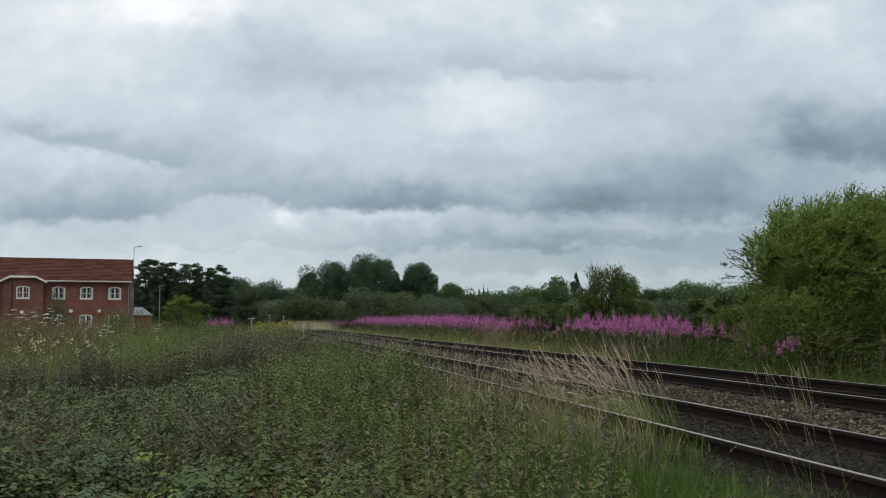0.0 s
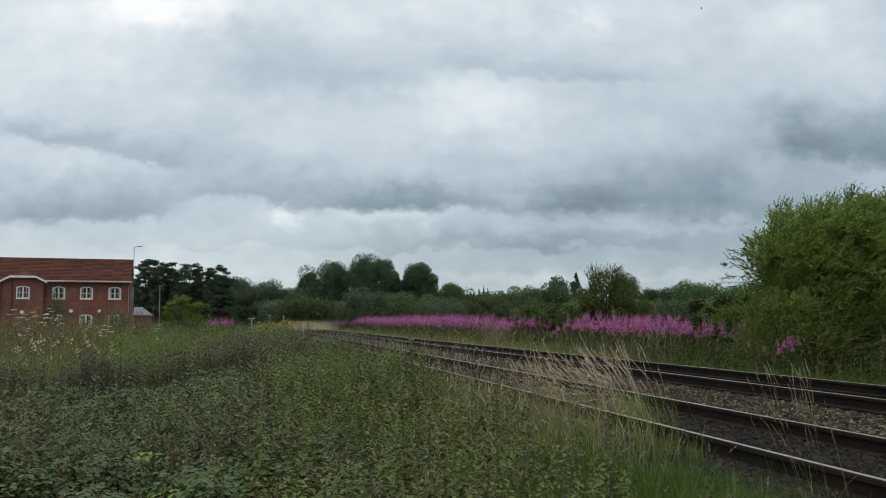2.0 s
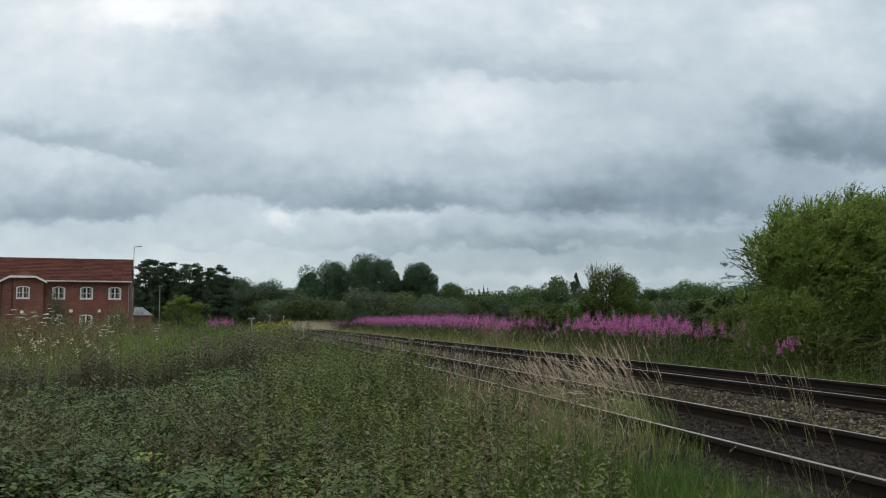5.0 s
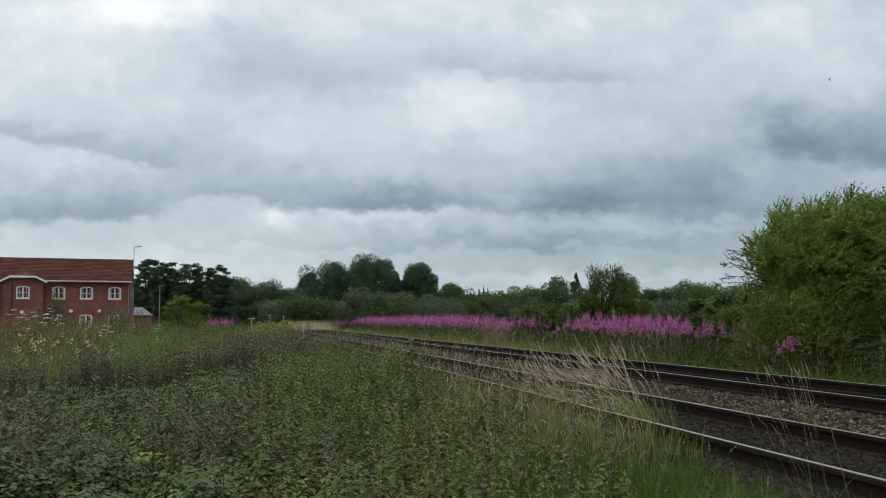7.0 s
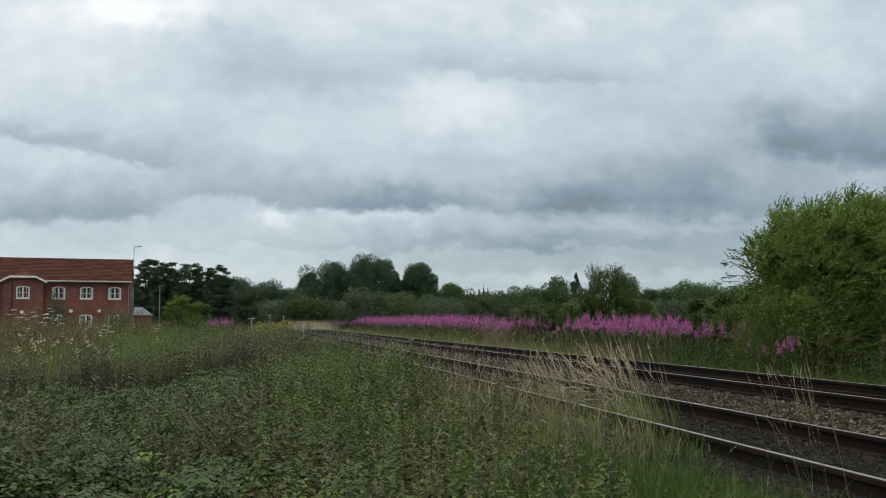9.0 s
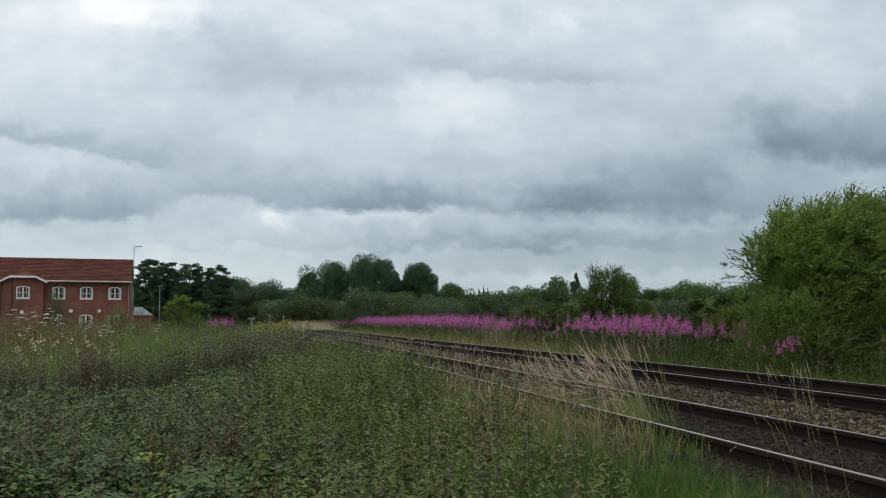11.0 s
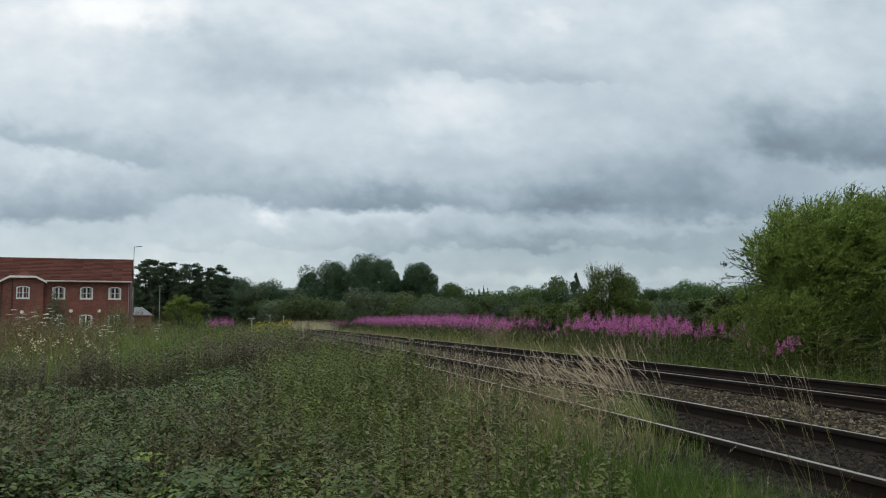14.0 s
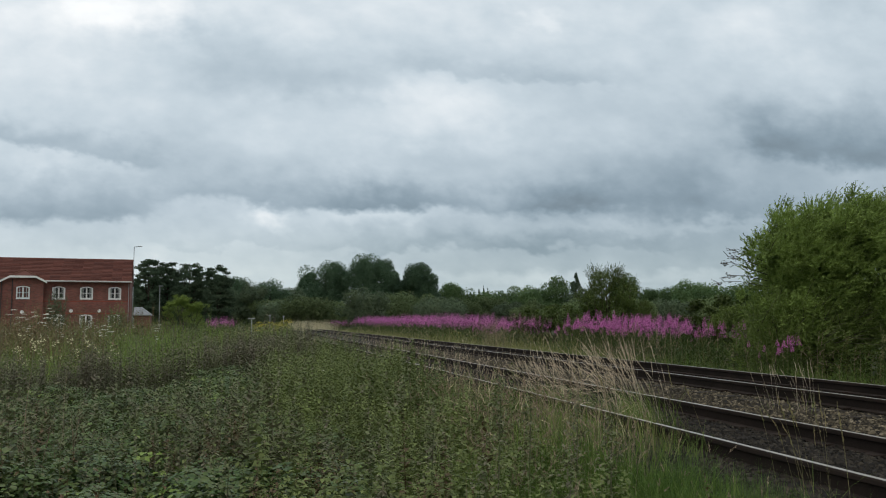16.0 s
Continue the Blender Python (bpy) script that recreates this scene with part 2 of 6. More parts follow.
M_ELDER = foliage("elder_leaf", [(0.144, 0.204, 0.049), (0.194, 0.268, 0.059), (0.254, 0.334, 0.082)], 0.55, 0.3, plant=1.0)
M_SALLOW = foliage("dull_sallow_leaf", [(0.045, 0.064, 0.019), (0.060, 0.086, 0.022), (0.075, 0.105, 0.030), (0.090, 0.120, 0.038)], 0.55, 0.3, plant=2.0)
# Distant tree colours are raised to stand in for haze.
M_TREE = foliage("broadleaf_crown", [(0.100, 0.158, 0.070), (0.147, 0.217, 0.086), (0.205, 0.278, 0.111)], 0.6, 0.32, patch=0.88, plant=0.35, gloss=0.05, differ=0.3)
M_POPLAR = foliage("poplar_leaf", [(0.078, 0.125, 0.073), (0.108, 0.166, 0.090), (0.141, 0.204, 0.115)], 0.6, 0.32, patch=0.88, plant=0.35, gloss=0.05, differ=0.12)
M_TREE_LIGHT = foliage("light_broadleaf_crown", [(0.113, 0.144, 0.066), (0.157, 0.203, 0.086), (0.200, 0.239, 0.109)], 0.6, 0.32, patch=0.88, plant=0.35, gloss=0.05, differ=0.3)
M_TREE_GREY = foliage("grey_willow_crown", [(0.108, 0.145, 0.086), (0.142, 0.184, 0.105), (0.179, 0.217, 0.114)], 0.6, 0.32, patch=0.88, plant=0.35, gloss=0.05, differ=0.3)
M_PINE = foliage("pine_needles", [(0.057, 0.084, 0.052), (0.083, 0.119, 0.071), (0.117, 0.151, 0.088)], 0.65, 0.2, patch=0.88, plant=0.35, gloss=0.05, differ=0.12)
M_HAWTHORN = foliage("hawthorn_leaf", [(0.052, 0.082, 0.022), (0.082, 0.118, 0.028), (0.113, 0.152, 0.034)], 0.5, 0.2)
M_BARK = surface("bark", [(0.03, 0.025, 0.02), (0.07, 0.06, 0.045), (0.11, 0.095, 0.075)], 3.0, 0.9, 0, 0.6)
M_SOIL = surface("field_soil", [(0.03, 0.035, 0.015), (0.05, 0.055, 0.022), (0.07, 0.075, 0.03)], 0.5, 0.95, 0, 0.6, 9.0, 0.05)
# Near-black: shade in the gaps between stones is put into this colour.
M_BALLAST_SHADE = surface("ballast_gap_shade", [(0.005, 0.004, 0.003), (0.010, 0.008, 0.007), (0.015, 0.013, 0.010)], 1.5, 0.9, 0, 0.9, 30.0, 0.03)
M_STONE = surface("ballast_stone", [(0.012, 0.010, 0.0073), (0.026, 0.022, 0.015), (0.052, 0.0428, 0.028), (0.097, 0.080, 0.053), (0.235, 0.198, 0.142)], 2.0, 0.85, 0, 0.4, 40.0, 0.004, 0.85)
M_STONE_DARK = surface("oily_ballast_stone", [(0.006, 0.0055, 0.005), (0.013, 0.011, 0.009), (0.025, 0.021, 0.016), (0.058, 0.050, 0.038)], 2.0, 0.85, 0, 0.4, 40.0, 0.004, 0.85)
M_RUSTY = surface("rusty_rail_steel", [(0.012, 0.0085, 0.007), (0.021, 0.015, 0.012), (0.034, 0.023, 0.018)], 2.0, 0.9, 0.0, 0.3, 50.0, 0.002)
M_POLISHED = surface("worn_rail_head", [(0.28, 0.24, 0.205), (0.41, 0.365, 0.325), (0.54, 0.50, 0.455)], 0.5, 0.36, 0.8, 0.05, 80.0, 0.001)
M_SLEEPER = surface("sleeper", [(0.014, 0.012, 0.009), (0.023, 0.019, 0.016), (0.035, 0.029, 0.024)], 3.0, 0.9, 0, 0.5, 30.0, 0.004)
def brick_material():
    """Brickwork: courses with paler joints, single bricks darker or redder, weather stains over them."""
    m, nt, b, o = material("red_brick")
    L = nt.links
    tc = nt.nodes.new("ShaderNodeTexCoord")
    sep = nt.nodes.new("ShaderNodeSeparateXYZ")
    L.new(tc.outputs["Object"], sep.inputs[0])
    along = node(nt, "ShaderNodeMath", operation="ADD")
    L.new(sep.outputs["X"], along.inputs[0])
    L.new(sep.outputs["Y"], along.inputs[1])
    comb = nt.nodes.new("ShaderNodeCombineXYZ")
    L.new(along.outputs[0], comb.inputs[0])
    L.new(sep.outputs["Z"], comb.inputs[1])
    br = node(nt, "ShaderNodeTexBrick", Scale=1.0, Color1=(0.135, 0.052, 0.041, 1), Color2=(0.25, 0.084, 0.063, 1), Mortar=(0.18, 0.108, 0.087, 1), Mortar_Size=0.007, Brick_Width=0.225, Row_Height=0.075)
    L.new(comb.outputs[0], br.inputs["Vector"])
    stain = node(nt, "ShaderNodeTexNoise", Scale=0.7, Detail=5.0, Roughness=0.65)
    L.new(tc.outputs["Object"], stain.inputs["Vector"])
    mr = node(nt, "ShaderNodeMapRange")
    mr.inputs["From Min"].default_value, mr.inputs["From Max"].default_value = 0.3, 0.7
    mr.inputs["To Min"].default_value, mr.inputs["To Max"].default_value = 0.72, 1.22
    L.new(stain.outputs["Fac"], mr.inputs["Value"])
    sc = node(nt, "ShaderNodeVectorMath", operation="SCALE")
    L.new(br.outputs["Color"], sc.inputs[0])
    L.new(mr.outputs[0], sc.inputs["Scale"])
    L.new(sc.outputs[0], b.inputs["Base Color"])
    b.inputs["Roughness"].default_value = 0.85
    bp = node(nt, "ShaderNodeBump", Strength=0.4, Distance=0.006)
    bp.invert = True
    L.new(br.outputs["Fac"], bp.inputs["Height"])
    L.new(bp.outputs[0], b.inputs["Normal"])
    return m


M_BRICK = brick_material()
M_BRICK_BAND = surface("brighter_brick_band", [(0.24, 0.062, 0.046), (0.30, 0.078, 0.055)], 0.8, 0.85, 0, 0.3, 9.0, 0.01)
M_TILE = surface("red_roof_tile", [(0.09, 0.040, 0.034), (0.14, 0.060, 0.048), (0.20, 0.086, 0.068)], 0.9, 0.8, 0, 0.3, 7.0, 0.01, 0.6)
# Tan copy of the roof tile: light falling on the hip put into colour.
M_TILE_TAN = surface("toplit_roof_tile", [(0.111, 0.053, 0.038), (0.145, 0.068, 0.049)], 0.9, 0.8, 0, 0.3, 7.0, 0.01, 0.4)
M_PAINT = surface("white_paint", [(0.72, 0.72, 0.70), (0.80, 0.80, 0.78)], 2.0, 0.45, 0, 0.05)
M_PIPE = surface("black_plastic", [(0.02, 0.02, 0.02), (0.035, 0.035, 0.035)], 2.0, 0.4, 0, 0.05)
M_GALV = surface("galvanised_steel", [(0.30, 0.32, 0.33), (0.40, 0.42, 0.43)], 4.0, 0.5, 0.6, 0.05)
M_SLATE = surface("pale_grey_roofing", [(0.15, 0.157, 0.163), (0.21, 0.217, 0.225), (0.28, 0.287, 0.297)], 1.5, 0.7, 0, 0.3, 12.0, 0.01)
M_DARKROOM = surface("dim_interior", [(0.02, 0.02, 0.022), (0.05, 0.05, 0.05)], 1.0, 0.9, 0, 0.1)


def glass_material():
    m, nt, b, o = material("window_glass")
    b.inputs["Base Color"].default_value = (0.9, 0.93, 0.95, 1)
    b.inputs["Roughness"].default_value = 0.03
    b.inputs["Transmission Weight"].default_value = 1.0
    b.inputs["IOR"].default_value = 1.45
    return m


M_GLASS = glass_material()
M_CLOTH = surface("curtain_cloth", [(0.45, 0.45, 0.43), (0.6, 0.6, 0.57)], 6.0, 0.9, 0, 0.2)


# ---- mesh tools ----
def mesh_of(name, verts, faces, mat, smooth=False):
    """A mesh of faces with one corner count (3 or 4), straight from arrays."""
    verts, faces = np.asarray(verts, np.float32), np.asarray(faces, np.int32)
    me = bpy.data.meshes.new(name)
    n, k = faces.shape
    me.vertices.add(len(verts))
    me.vertices.foreach_set("co", verts.ravel())
    me.loops.add(n * k)
    me.loops.foreach_set("vertex_index", faces.ravel())
    me.polygons.add(n)
    me.polygons.foreach_set("loop_start", np.arange(0, n * k, k, dtype=np.int32))
    if smooth:
        me.polygons.foreach_set("use_smooth", np.ones(n, bool))
    me.update(calc_edges=True)
    me.materials.append(mat)
    return me


def child(name, me, parent, label=""):
    ob = new(name, me)
    ob.parent = parent
    return tagged(ob, label)


def part(name, bm, mat, parent=None, label="", smooth=False):
    me = bpy.data.meshes.new(name)
    bm.normal_update()
    bm.to_mesh(me)
    bm.free()
    me.materials.append(mat)
    if smooth:
        for p in me.polygons:
            p.use_smooth = True
    ob = new(name, me)
    if parent is not None:
        ob.parent = parent
    return tagged(ob, label)


def empty(name, m, label, category, group="", kind=""):
    ob = new(name)
    ob.empty_display_size = 0.3
    ob.matrix_basis = m
    return tagged(ob, label, category, group, kind)


def box(bm, x0, x1, y0, y1, z0, z1, bevel=0.0):
    vs = [bm.verts.new((x, y, z)) for z in (z0, z1) for y in (y0, y1) for x in (x0, x1)]
    fs = [(0, 2, 3, 1), (4, 5, 7, 6), (0, 1, 5, 4), (2, 6, 7, 3), (0, 4, 6, 2), (1, 3, 7, 5)]
    made = [bm.faces.new([vs[i] for i in f]) for f in fs]
    if bevel:
        edges = {e for f in made for e in f.edges}
        bmesh.ops.bevel(bm, geom=list(edges), offset=bevel, segments=1, affect="EDGES")
    return bm


def tube(bm, points, radii, sides=6):
    """A tapered tube along points."""
    rings = []
    for i, (p, r) in enumerate(zip(points, radii)):
        p = Vector(p)
        d = (Vector(points[min(i + 1, len(points) - 1)]) - Vector(points[max(i - 1, 0)])).normalized()
        u = d.orthogonal().normalized()
        w = d.cross(u)
        rings.append([bm.verts.new(p + (u * math.cos(a) + w * math.sin(a)) * r) for a in (2 * math.pi * j / sides for j in range(sides))])
    for lo, hi in zip(rings, rings[1:]):
        for j in range(sides):
            bm.faces.new((lo[j], lo[(j + 1) % sides], hi[(j + 1) % sides], hi[j]))
    bm.faces.new(rings[-1])
    bm.faces.new(rings[0][::-1])
    return bm


def turns(yaw, tilt, roll=None):
    """Rotation matrices: tilt away from upright, then turn about the vertical."""
    cy, sy, ct, st = np.cos(yaw), np.sin(yaw), np.cos(tilt), np.sin(tilt)
    z, o = np.zeros_like(yaw), np.ones_like(yaw)
    rz = np.stack([np.stack([cy, -sy, z], -1), np.stack([sy, cy, z], -1), np.stack([z, z, o], -1)], -2)
    rx = np.stack([np.stack([o, z, z], -1), np.stack([z, ct, -st], -1), np.stack([z, st, ct], -1)], -2)
    m = rz @ rx
    if roll is not None:
        cr, sr = np.cos(roll), np.sin(roll)
        m = m @ np.stack([np.stack([cr, z, sr], -1), np.stack([z, o, z], -1), np.stack([-sr, z, cr], -1)], -2)
    return m


def scatter(shape, pos, rot, size):
    """Many copies of one small shape joined into arrays of points and faces."""
    v, f = np.asarray(shape[0], float), np.asarray(shape[1], int)
    size = np.asarray(size, float)
    size = size[:, None, None] if size.ndim == 1 else size[:, None, :]
    p = np.einsum("nij,nkj->nki", rot, v[None] * size) + np.asarray(pos)[:, None, :]
    faces = f[None] + (np.arange(len(pos)) * len(v))[:, None, None]
    return p.reshape(-1, 3), faces.reshape(-1, f.shape[1])


def joined(*pairs):
    vs, fs, at = [], [], 0
    for v, f in pairs:
        v = np.asarray(v, float)
        vs.append(v)
        fs.append(np.asarray(f, int) + at)
        at += len(v)
    return np.concatenate(vs), np.concatenate(fs)


# small shapes, one unit long
OVAL_LEAF = ([(0, 0, 0), (-0.27, 0.18, 0.05), (-0.4, 0.5, 0.07), (-0.26, 0.82, 0.0), (0, 1, -0.08), (0.26, 0.82, 0.0), (0.4, 0.5, 0.07), (0.27, 0.18, 0.05), (0, 0.5, 0.01)], [(0, 8, 2, 1), (8, 4, 3, 2), (0, 7, 6, 8), (8, 6, 5, 4)])
NETTLE_LEAF = ([(0, 0, 0), (0.19, 0.35, 0.05), (0, 1, -0.16), (-0.19, 0.35, 0.05)], [(0, 1, 2, 3)])
LEAFLET = ([(0, 0, 0), (0.33, 0.45, 0.07), (0, 1, -0.1), (-0.33, 0.45, 0.07)], [(0, 1, 2, 3)])
SLIM_LEAF = ([(0, 0, 0), (0.12, 0.45, 0.04), (0, 1, -0.15), (-0.12, 0.45, 0.04)], [(0, 1, 2, 3)])
CLUMP = ([(0, -0.5, 0.1), (0.45, 0, -0.1), (0, 0.5, 0.1), (-0.45, 0, -0.1)], [(0, 1, 2, 3)])


def blade(bend, width=0.012, steps=4, start=0.0):
    """A tapering grass blade of unit height that bends forwards (y)."""
    v, f = [], []
    y = z = 0.0
    for i in range(steps + 1):
        a = start + bend * (i / steps)
        if i:
            y += math.sin(a) / steps
            z += math.cos(a) / steps
        w = width * (1 - 0.9 * (i / steps) ** 1.6)
        v += [(-w, y, z), (w, y, z)]
        if i:
            f.append((2 * i - 2, 2 * i - 1, 2 * i + 1, 2 * i))
    return np.array(v), np.array(f)


def seed_stem(bend, head=0.28, width=0.006, grains=12, spread=0.035, rng=None):
    """A grass stem with a nodding plume of seeds at its end."""
    v, f = blade(bend, width, 6)
    mid = (v[0::2] + v[1::2]) / 2
    arc = np.linspace(0, 1, len(mid))
    pairs = [(v, f)]
    for i in range(grains):
        t = 1 - head + head * (i + 0.5) / grains
        p = np.array([np.interp(t, arc, mid[:, k]) for k in range(3)])
        q = np.array([np.interp(min(1, t + 0.08), arc, mid[:, k]) for k in range(3)]) - np.array([np.interp(t - 0.08, arc, mid[:, k]) for k in range(3)])
        q /= np.linalg.norm(q)
        a = i * 2.4 if rng is None else rng.uniform(0, 6.28)
        side = np.array([math.cos(a), math.sin(a) * q[2], -math.sin(a) * q[1]])
        w = spread * math.sin(math.pi * (0.15 + 0.8 * (i + 0.5) / grains)) * (1.0 if rng is None else rng.uniform(0.3, 1.5))
        length = head / grains * 2.6
        across = np.cross(q, side) * w * 0.35
        pairs.append(([p - across * 0.3, p + side * w + q * length * 0.4 - across, p + q * length + side * w * 0.5, p + side * w * 0.3 + q * length * 0.5 + across], [(0, 1, 2, 3)]))
    return joined(*pairs)


# ---- the lie of the land: the railway runs past the viewer, slanting away to the left ----
SLANT = math.atan2(350, 1607)
ALONG = np.array([-math.sin(SLANT), math.cos(SLANT)])
ACROSS = np.array([math.cos(SLANT), math.sin(SLANT)])
NEAR_TRACK, FAR_TRACK = 4.52, 7.78
NEAR_TOP, FAR_TOP = 0.624, 0.729
TRACK_M = Matrix.Rotation(SLANT, 4, "Z")


def place(u, v):
    """World x, y from the distance across the railway and along it."""
    u, v = np.asarray(u, float), np.asarray(v, float)
    return np.stack([u * ACROSS[0] + v * ALONG[0], u * ACROSS[1] + v * ALONG[1]], -1)


def across_of(xy):
    return np.asarray(xy) @ ACROSS


LAND_U = [-4000, 1.4, 2.2, 2.8, 3.3, 3.7, 5.35, 5.7, 6.6, 7.0, 8.7, 9.3, 10.2, 12.0, 20.0, 4000]
LAND_Z = [0.0, 0.0, 0.14, 0.37, 0.47, 0.462, 0.458, 0.50, 0.54, 0.54, 0.54, 0.50, 0.36, 0.32, 0.3, 0.3]


def land(x, y):
    u = across_of(np.stack([np.asarray(x, float), np.asarray(y, float)], -1))
    return np.interp(u, LAND_U, LAND_Z)


def hills(x, y, seed=0.0):
    """Smooth unevenness of the weed cover, about -1 to 1."""
    return (np.sin(x * 1.3 + seed) * np.cos(y * 0.9 + seed * 2) + 0.6 * np.sin(x * 2.9 + y * 1.7 + seed) + 0.4 * np.sin(y * 3.7 - x * 2.1 + seed * 3)) / 2


def build_ground():
    us = np.unique(np.concatenate([[-4000, -1500, -600, -250, -100, -50, -25, -12, -6, -2, 0.5], LAND_U[1:-1], np.arange(1.6, 12, 0.4), [30, 60, 120, 300, 800, 2000, 4000]]))
    vs = np.array([-4000, -1000, -200, -40, -10, 0, 4, 8, 14, 20, 30, 45, 60, 90, 130, 200, 350, 700, 1500, 3000, 4800], float)
    U, V = np.meshgrid(us, vs)
    xy = place(U.ravel(), V.ravel())
    z = np.interp(U.ravel(), LAND_U, LAND_Z)
    n = len(us)
    f = [(r * n + c, r * n + c + 1, (r + 1) * n + c + 1, (r + 1) * n + c) for r in range(len(vs) - 1) for c in range(n - 1)]
    ob = new("ground", mesh_of("ground", np.column_stack([xy, z]), f, M_SOIL))
    tagged(ob, "flat field of dark soil under weeds and grass", "ground", kind="structure")


build_ground()


def build_clouds():
    v = [(-4800, 60, 0), (4800, 60, 0), (4800, 4900, 0), (-4800, 4900, 0)]
    ob = new("backdrop", mesh_of("backdrop", v, [(0, 3, 2, 1)], M_CLOUD))
    ob.matrix_basis = pose(0, 0, EYE + CLOUD_H)
    return tagged(ob, "low grey and white overcast cloud drifting sideways", "sky", kind="structure")


clouds = build_clouds()


# ---- railway ----
def build_bed():
    """The trackbed: a thin sheet laid over the ground under both tracks, near-black for shade between stones."""
    us = np.unique(np.concatenate([[u for u in LAND_U if 2.6 <= u <= 10.0], np.arange(2.8, 9.9, 0.4), [2.6, 9.9]]))
    vs = np.array([-12, 0, 4, 8, 14, 20, 30, 45, 60, 90, 130, 200, 320], float)
    U, V = np.meshgrid(us, vs)
    n = len(us)
    f = [(r * n + c, r * n + c + 1, (r + 1) * n + c + 1, (r + 1) * n + c) for r in range(len(vs) - 1) for c in range(n - 1)]
    ob = new("trackbed", mesh_of("trackbed", np.column_stack([place(U.ravel(), V.ravel()), np.interp(U.ravel(), LAND_U, LAND_Z) + 0.008]), f, M_BALLAST_SHADE))
    tagged(ob, "trackbed coloured near-black as the shade between the ballast stones", "trackbed", kind="structure")


build_bed()


def rail_mesh(length0, length1):
    half = [(0.0, 0.0), (0.07, 0.0), (0.07, 0.012), (0.012, 0.03), (0.012, 0.112), (0.036, 0.122), (0.036, 0.146), (0.032, 0.156), (0.02, 0.159)]
    outline = half[1:] + [(-x, z) for x, z in half[:0:-1]]
    bm = bmesh.new()
    rings = [[bm.verts.new((x, y, z - 0.159)) for x, z in outline] for y in (length0, length1)]
    k = len(outline)
    for j in range(k):
        bm.faces.new((rings[0][j], rings[0][(j + 1) % k], rings[1][(j + 1) % k], rings[1][j]))
    return bm


def rail_head(length0, length1):
    top = [(0.024, -0.0022), (0.021, 0.001), (-0.021, 0.001), (-0.024, -0.0022)]
    bm = bmesh.new()
    rings = [[bm.verts.new((x, y, z)) for x, z in top] for y in (length0, length1)]
    for j in range(len(top) - 1):
        bm.faces.new((rings[0][j], rings[0][j + 1], rings[1][j + 1], rings[1][j]))
    return bm


def build_track(u, top, label, cant=0.0):
    """cant: how much higher the rail nearer the field lies than the other, set to fit the camera's view."""
    xy = place(u, 0)
    tilt = Matrix.Rotation(cant / 1.505, 4, "Y")
    track = empty("railway_track", Matrix.Translation((*xy, top + cant / 2)) @ TRACK_M @ tilt, label, "railway track", "double railway line")
    for side in (-1, 1):
        rail = part("rail", rail_mesh(-12, 320), M_RUSTY, track, "rust-brown steel rail")
        rail.location = (side * 0.7525, 0, 0)
        part("rail_head", rail_head(-12, 320), M_POLISHED, rail, "bright worn running surface")
    bm = box(bmesh.new(), -1.3, 1.3, -0.125, 0.125, -0.13, 0.0, 0.008)
    first = part("sleeper", bm, M_SLEEPER, track)
    first.location = (0, -3, -0.163)
    bmc = box(bmesh.new(), -0.15, 0.15, -0.09, 0.09, 0.0, 0.03, 0.006)
    chair = part("rail_chair", bmc, M_RUSTY, first)
    chair.location = (-0.7525, 0, 0.0)
    chair2 = new("rail_chair", chair.data)
    chair2.parent, chair2.location = first, (0.7525, 0, 0)
    for i in range(1, 70):
        s = new("sleeper", first.data)
        s.parent, s.location = track, (0, -3 + i * 0.7, -0.163)
        for side in (-1, 1):
            c = new("rail_chair", chair.data)
            c.parent, c.location = s, (side * 0.7525, 0, 0)
    return track


build_track(NEAR_TRACK, NEAR_TOP, "straight railway track with rusty rails and bright worn heads", 0.03)
build_track(FAR_TRACK, FAR_TOP, "straight railway track with rusty rails, slightly higher of the two")


def stone_shape(rng):
    """A sharp-edged flake of crushed stone: an uneven footprint rising to a short crooked ridge."""
    v = np.array([(-0.6, -0.45, -0.2), (0.6, -0.45, -0.2), (0.6, 0.45, -0.2), (-0.6, 0.45, -0.2), (-0.25, 0.0, 0.34), (0.28, 0.05, 0.28)])
    v += rng.uniform(-0.16, 0.16, v.shape)
    return v, np.array([(0, 1, 5), (0, 5, 4), (1, 2, 5), (2, 3, 4), (2, 4, 5), (3, 0, 4)])


def stones(name, label, u0, u1, v0, v1, n, size, mat, seed, sink=0.0):
    rng = np.random.default_rng(seed)
    u = rng.uniform(u0, u1, n)
    v = v0 + (v1 - v0) * rng.random(n) ** 2.2
    xy = place(u, v)
    z = np.interp(u, LAND_U, LAND_Z) + rng.uniform(0.008, 0.030, n) - sink
    pairs = []
    for k in range(12):
        pick = np.arange(n) % 12 == k
        m = pick.sum()
        pairs.append(scatter(stone_shape(rng), np.column_stack([xy, z])[pick], turns(rng.uniform(0, 6.28, m), rng.uniform(-0.3, 0.3, m), rng.uniform(-0.3, 0.3, m)), size * rng.uniform(0.6, 1.5, m)))
    ob = new(name, mesh_of(name, *joined(*pairs), mat))
    return tagged(ob, label, "ballast", kind="stuff")


stones("ballast", "pale grey-brown crushed stone ballast between the tracks", 5.36, 6.99, 3, 45, 34000, 0.028, M_STONE, 1)
stones("ballast", "dark oily crushed stone ballast between the rails", 3.85, 5.2, 2, 45, 24000, 0.027, M_STONE_DARK, 2, 0.0)
stones("ballast", "dark crushed stone ballast between the far rails", 7.1, 8.5, 2, 45, 4500, 0.042, M_STONE_DARK, 3)
stones("ballast", "dark crushed stone shoulder beyond the far rails", 8.6, 10.0, 2, 40, 1500, 0.055, M_STONE_DARK, 4)
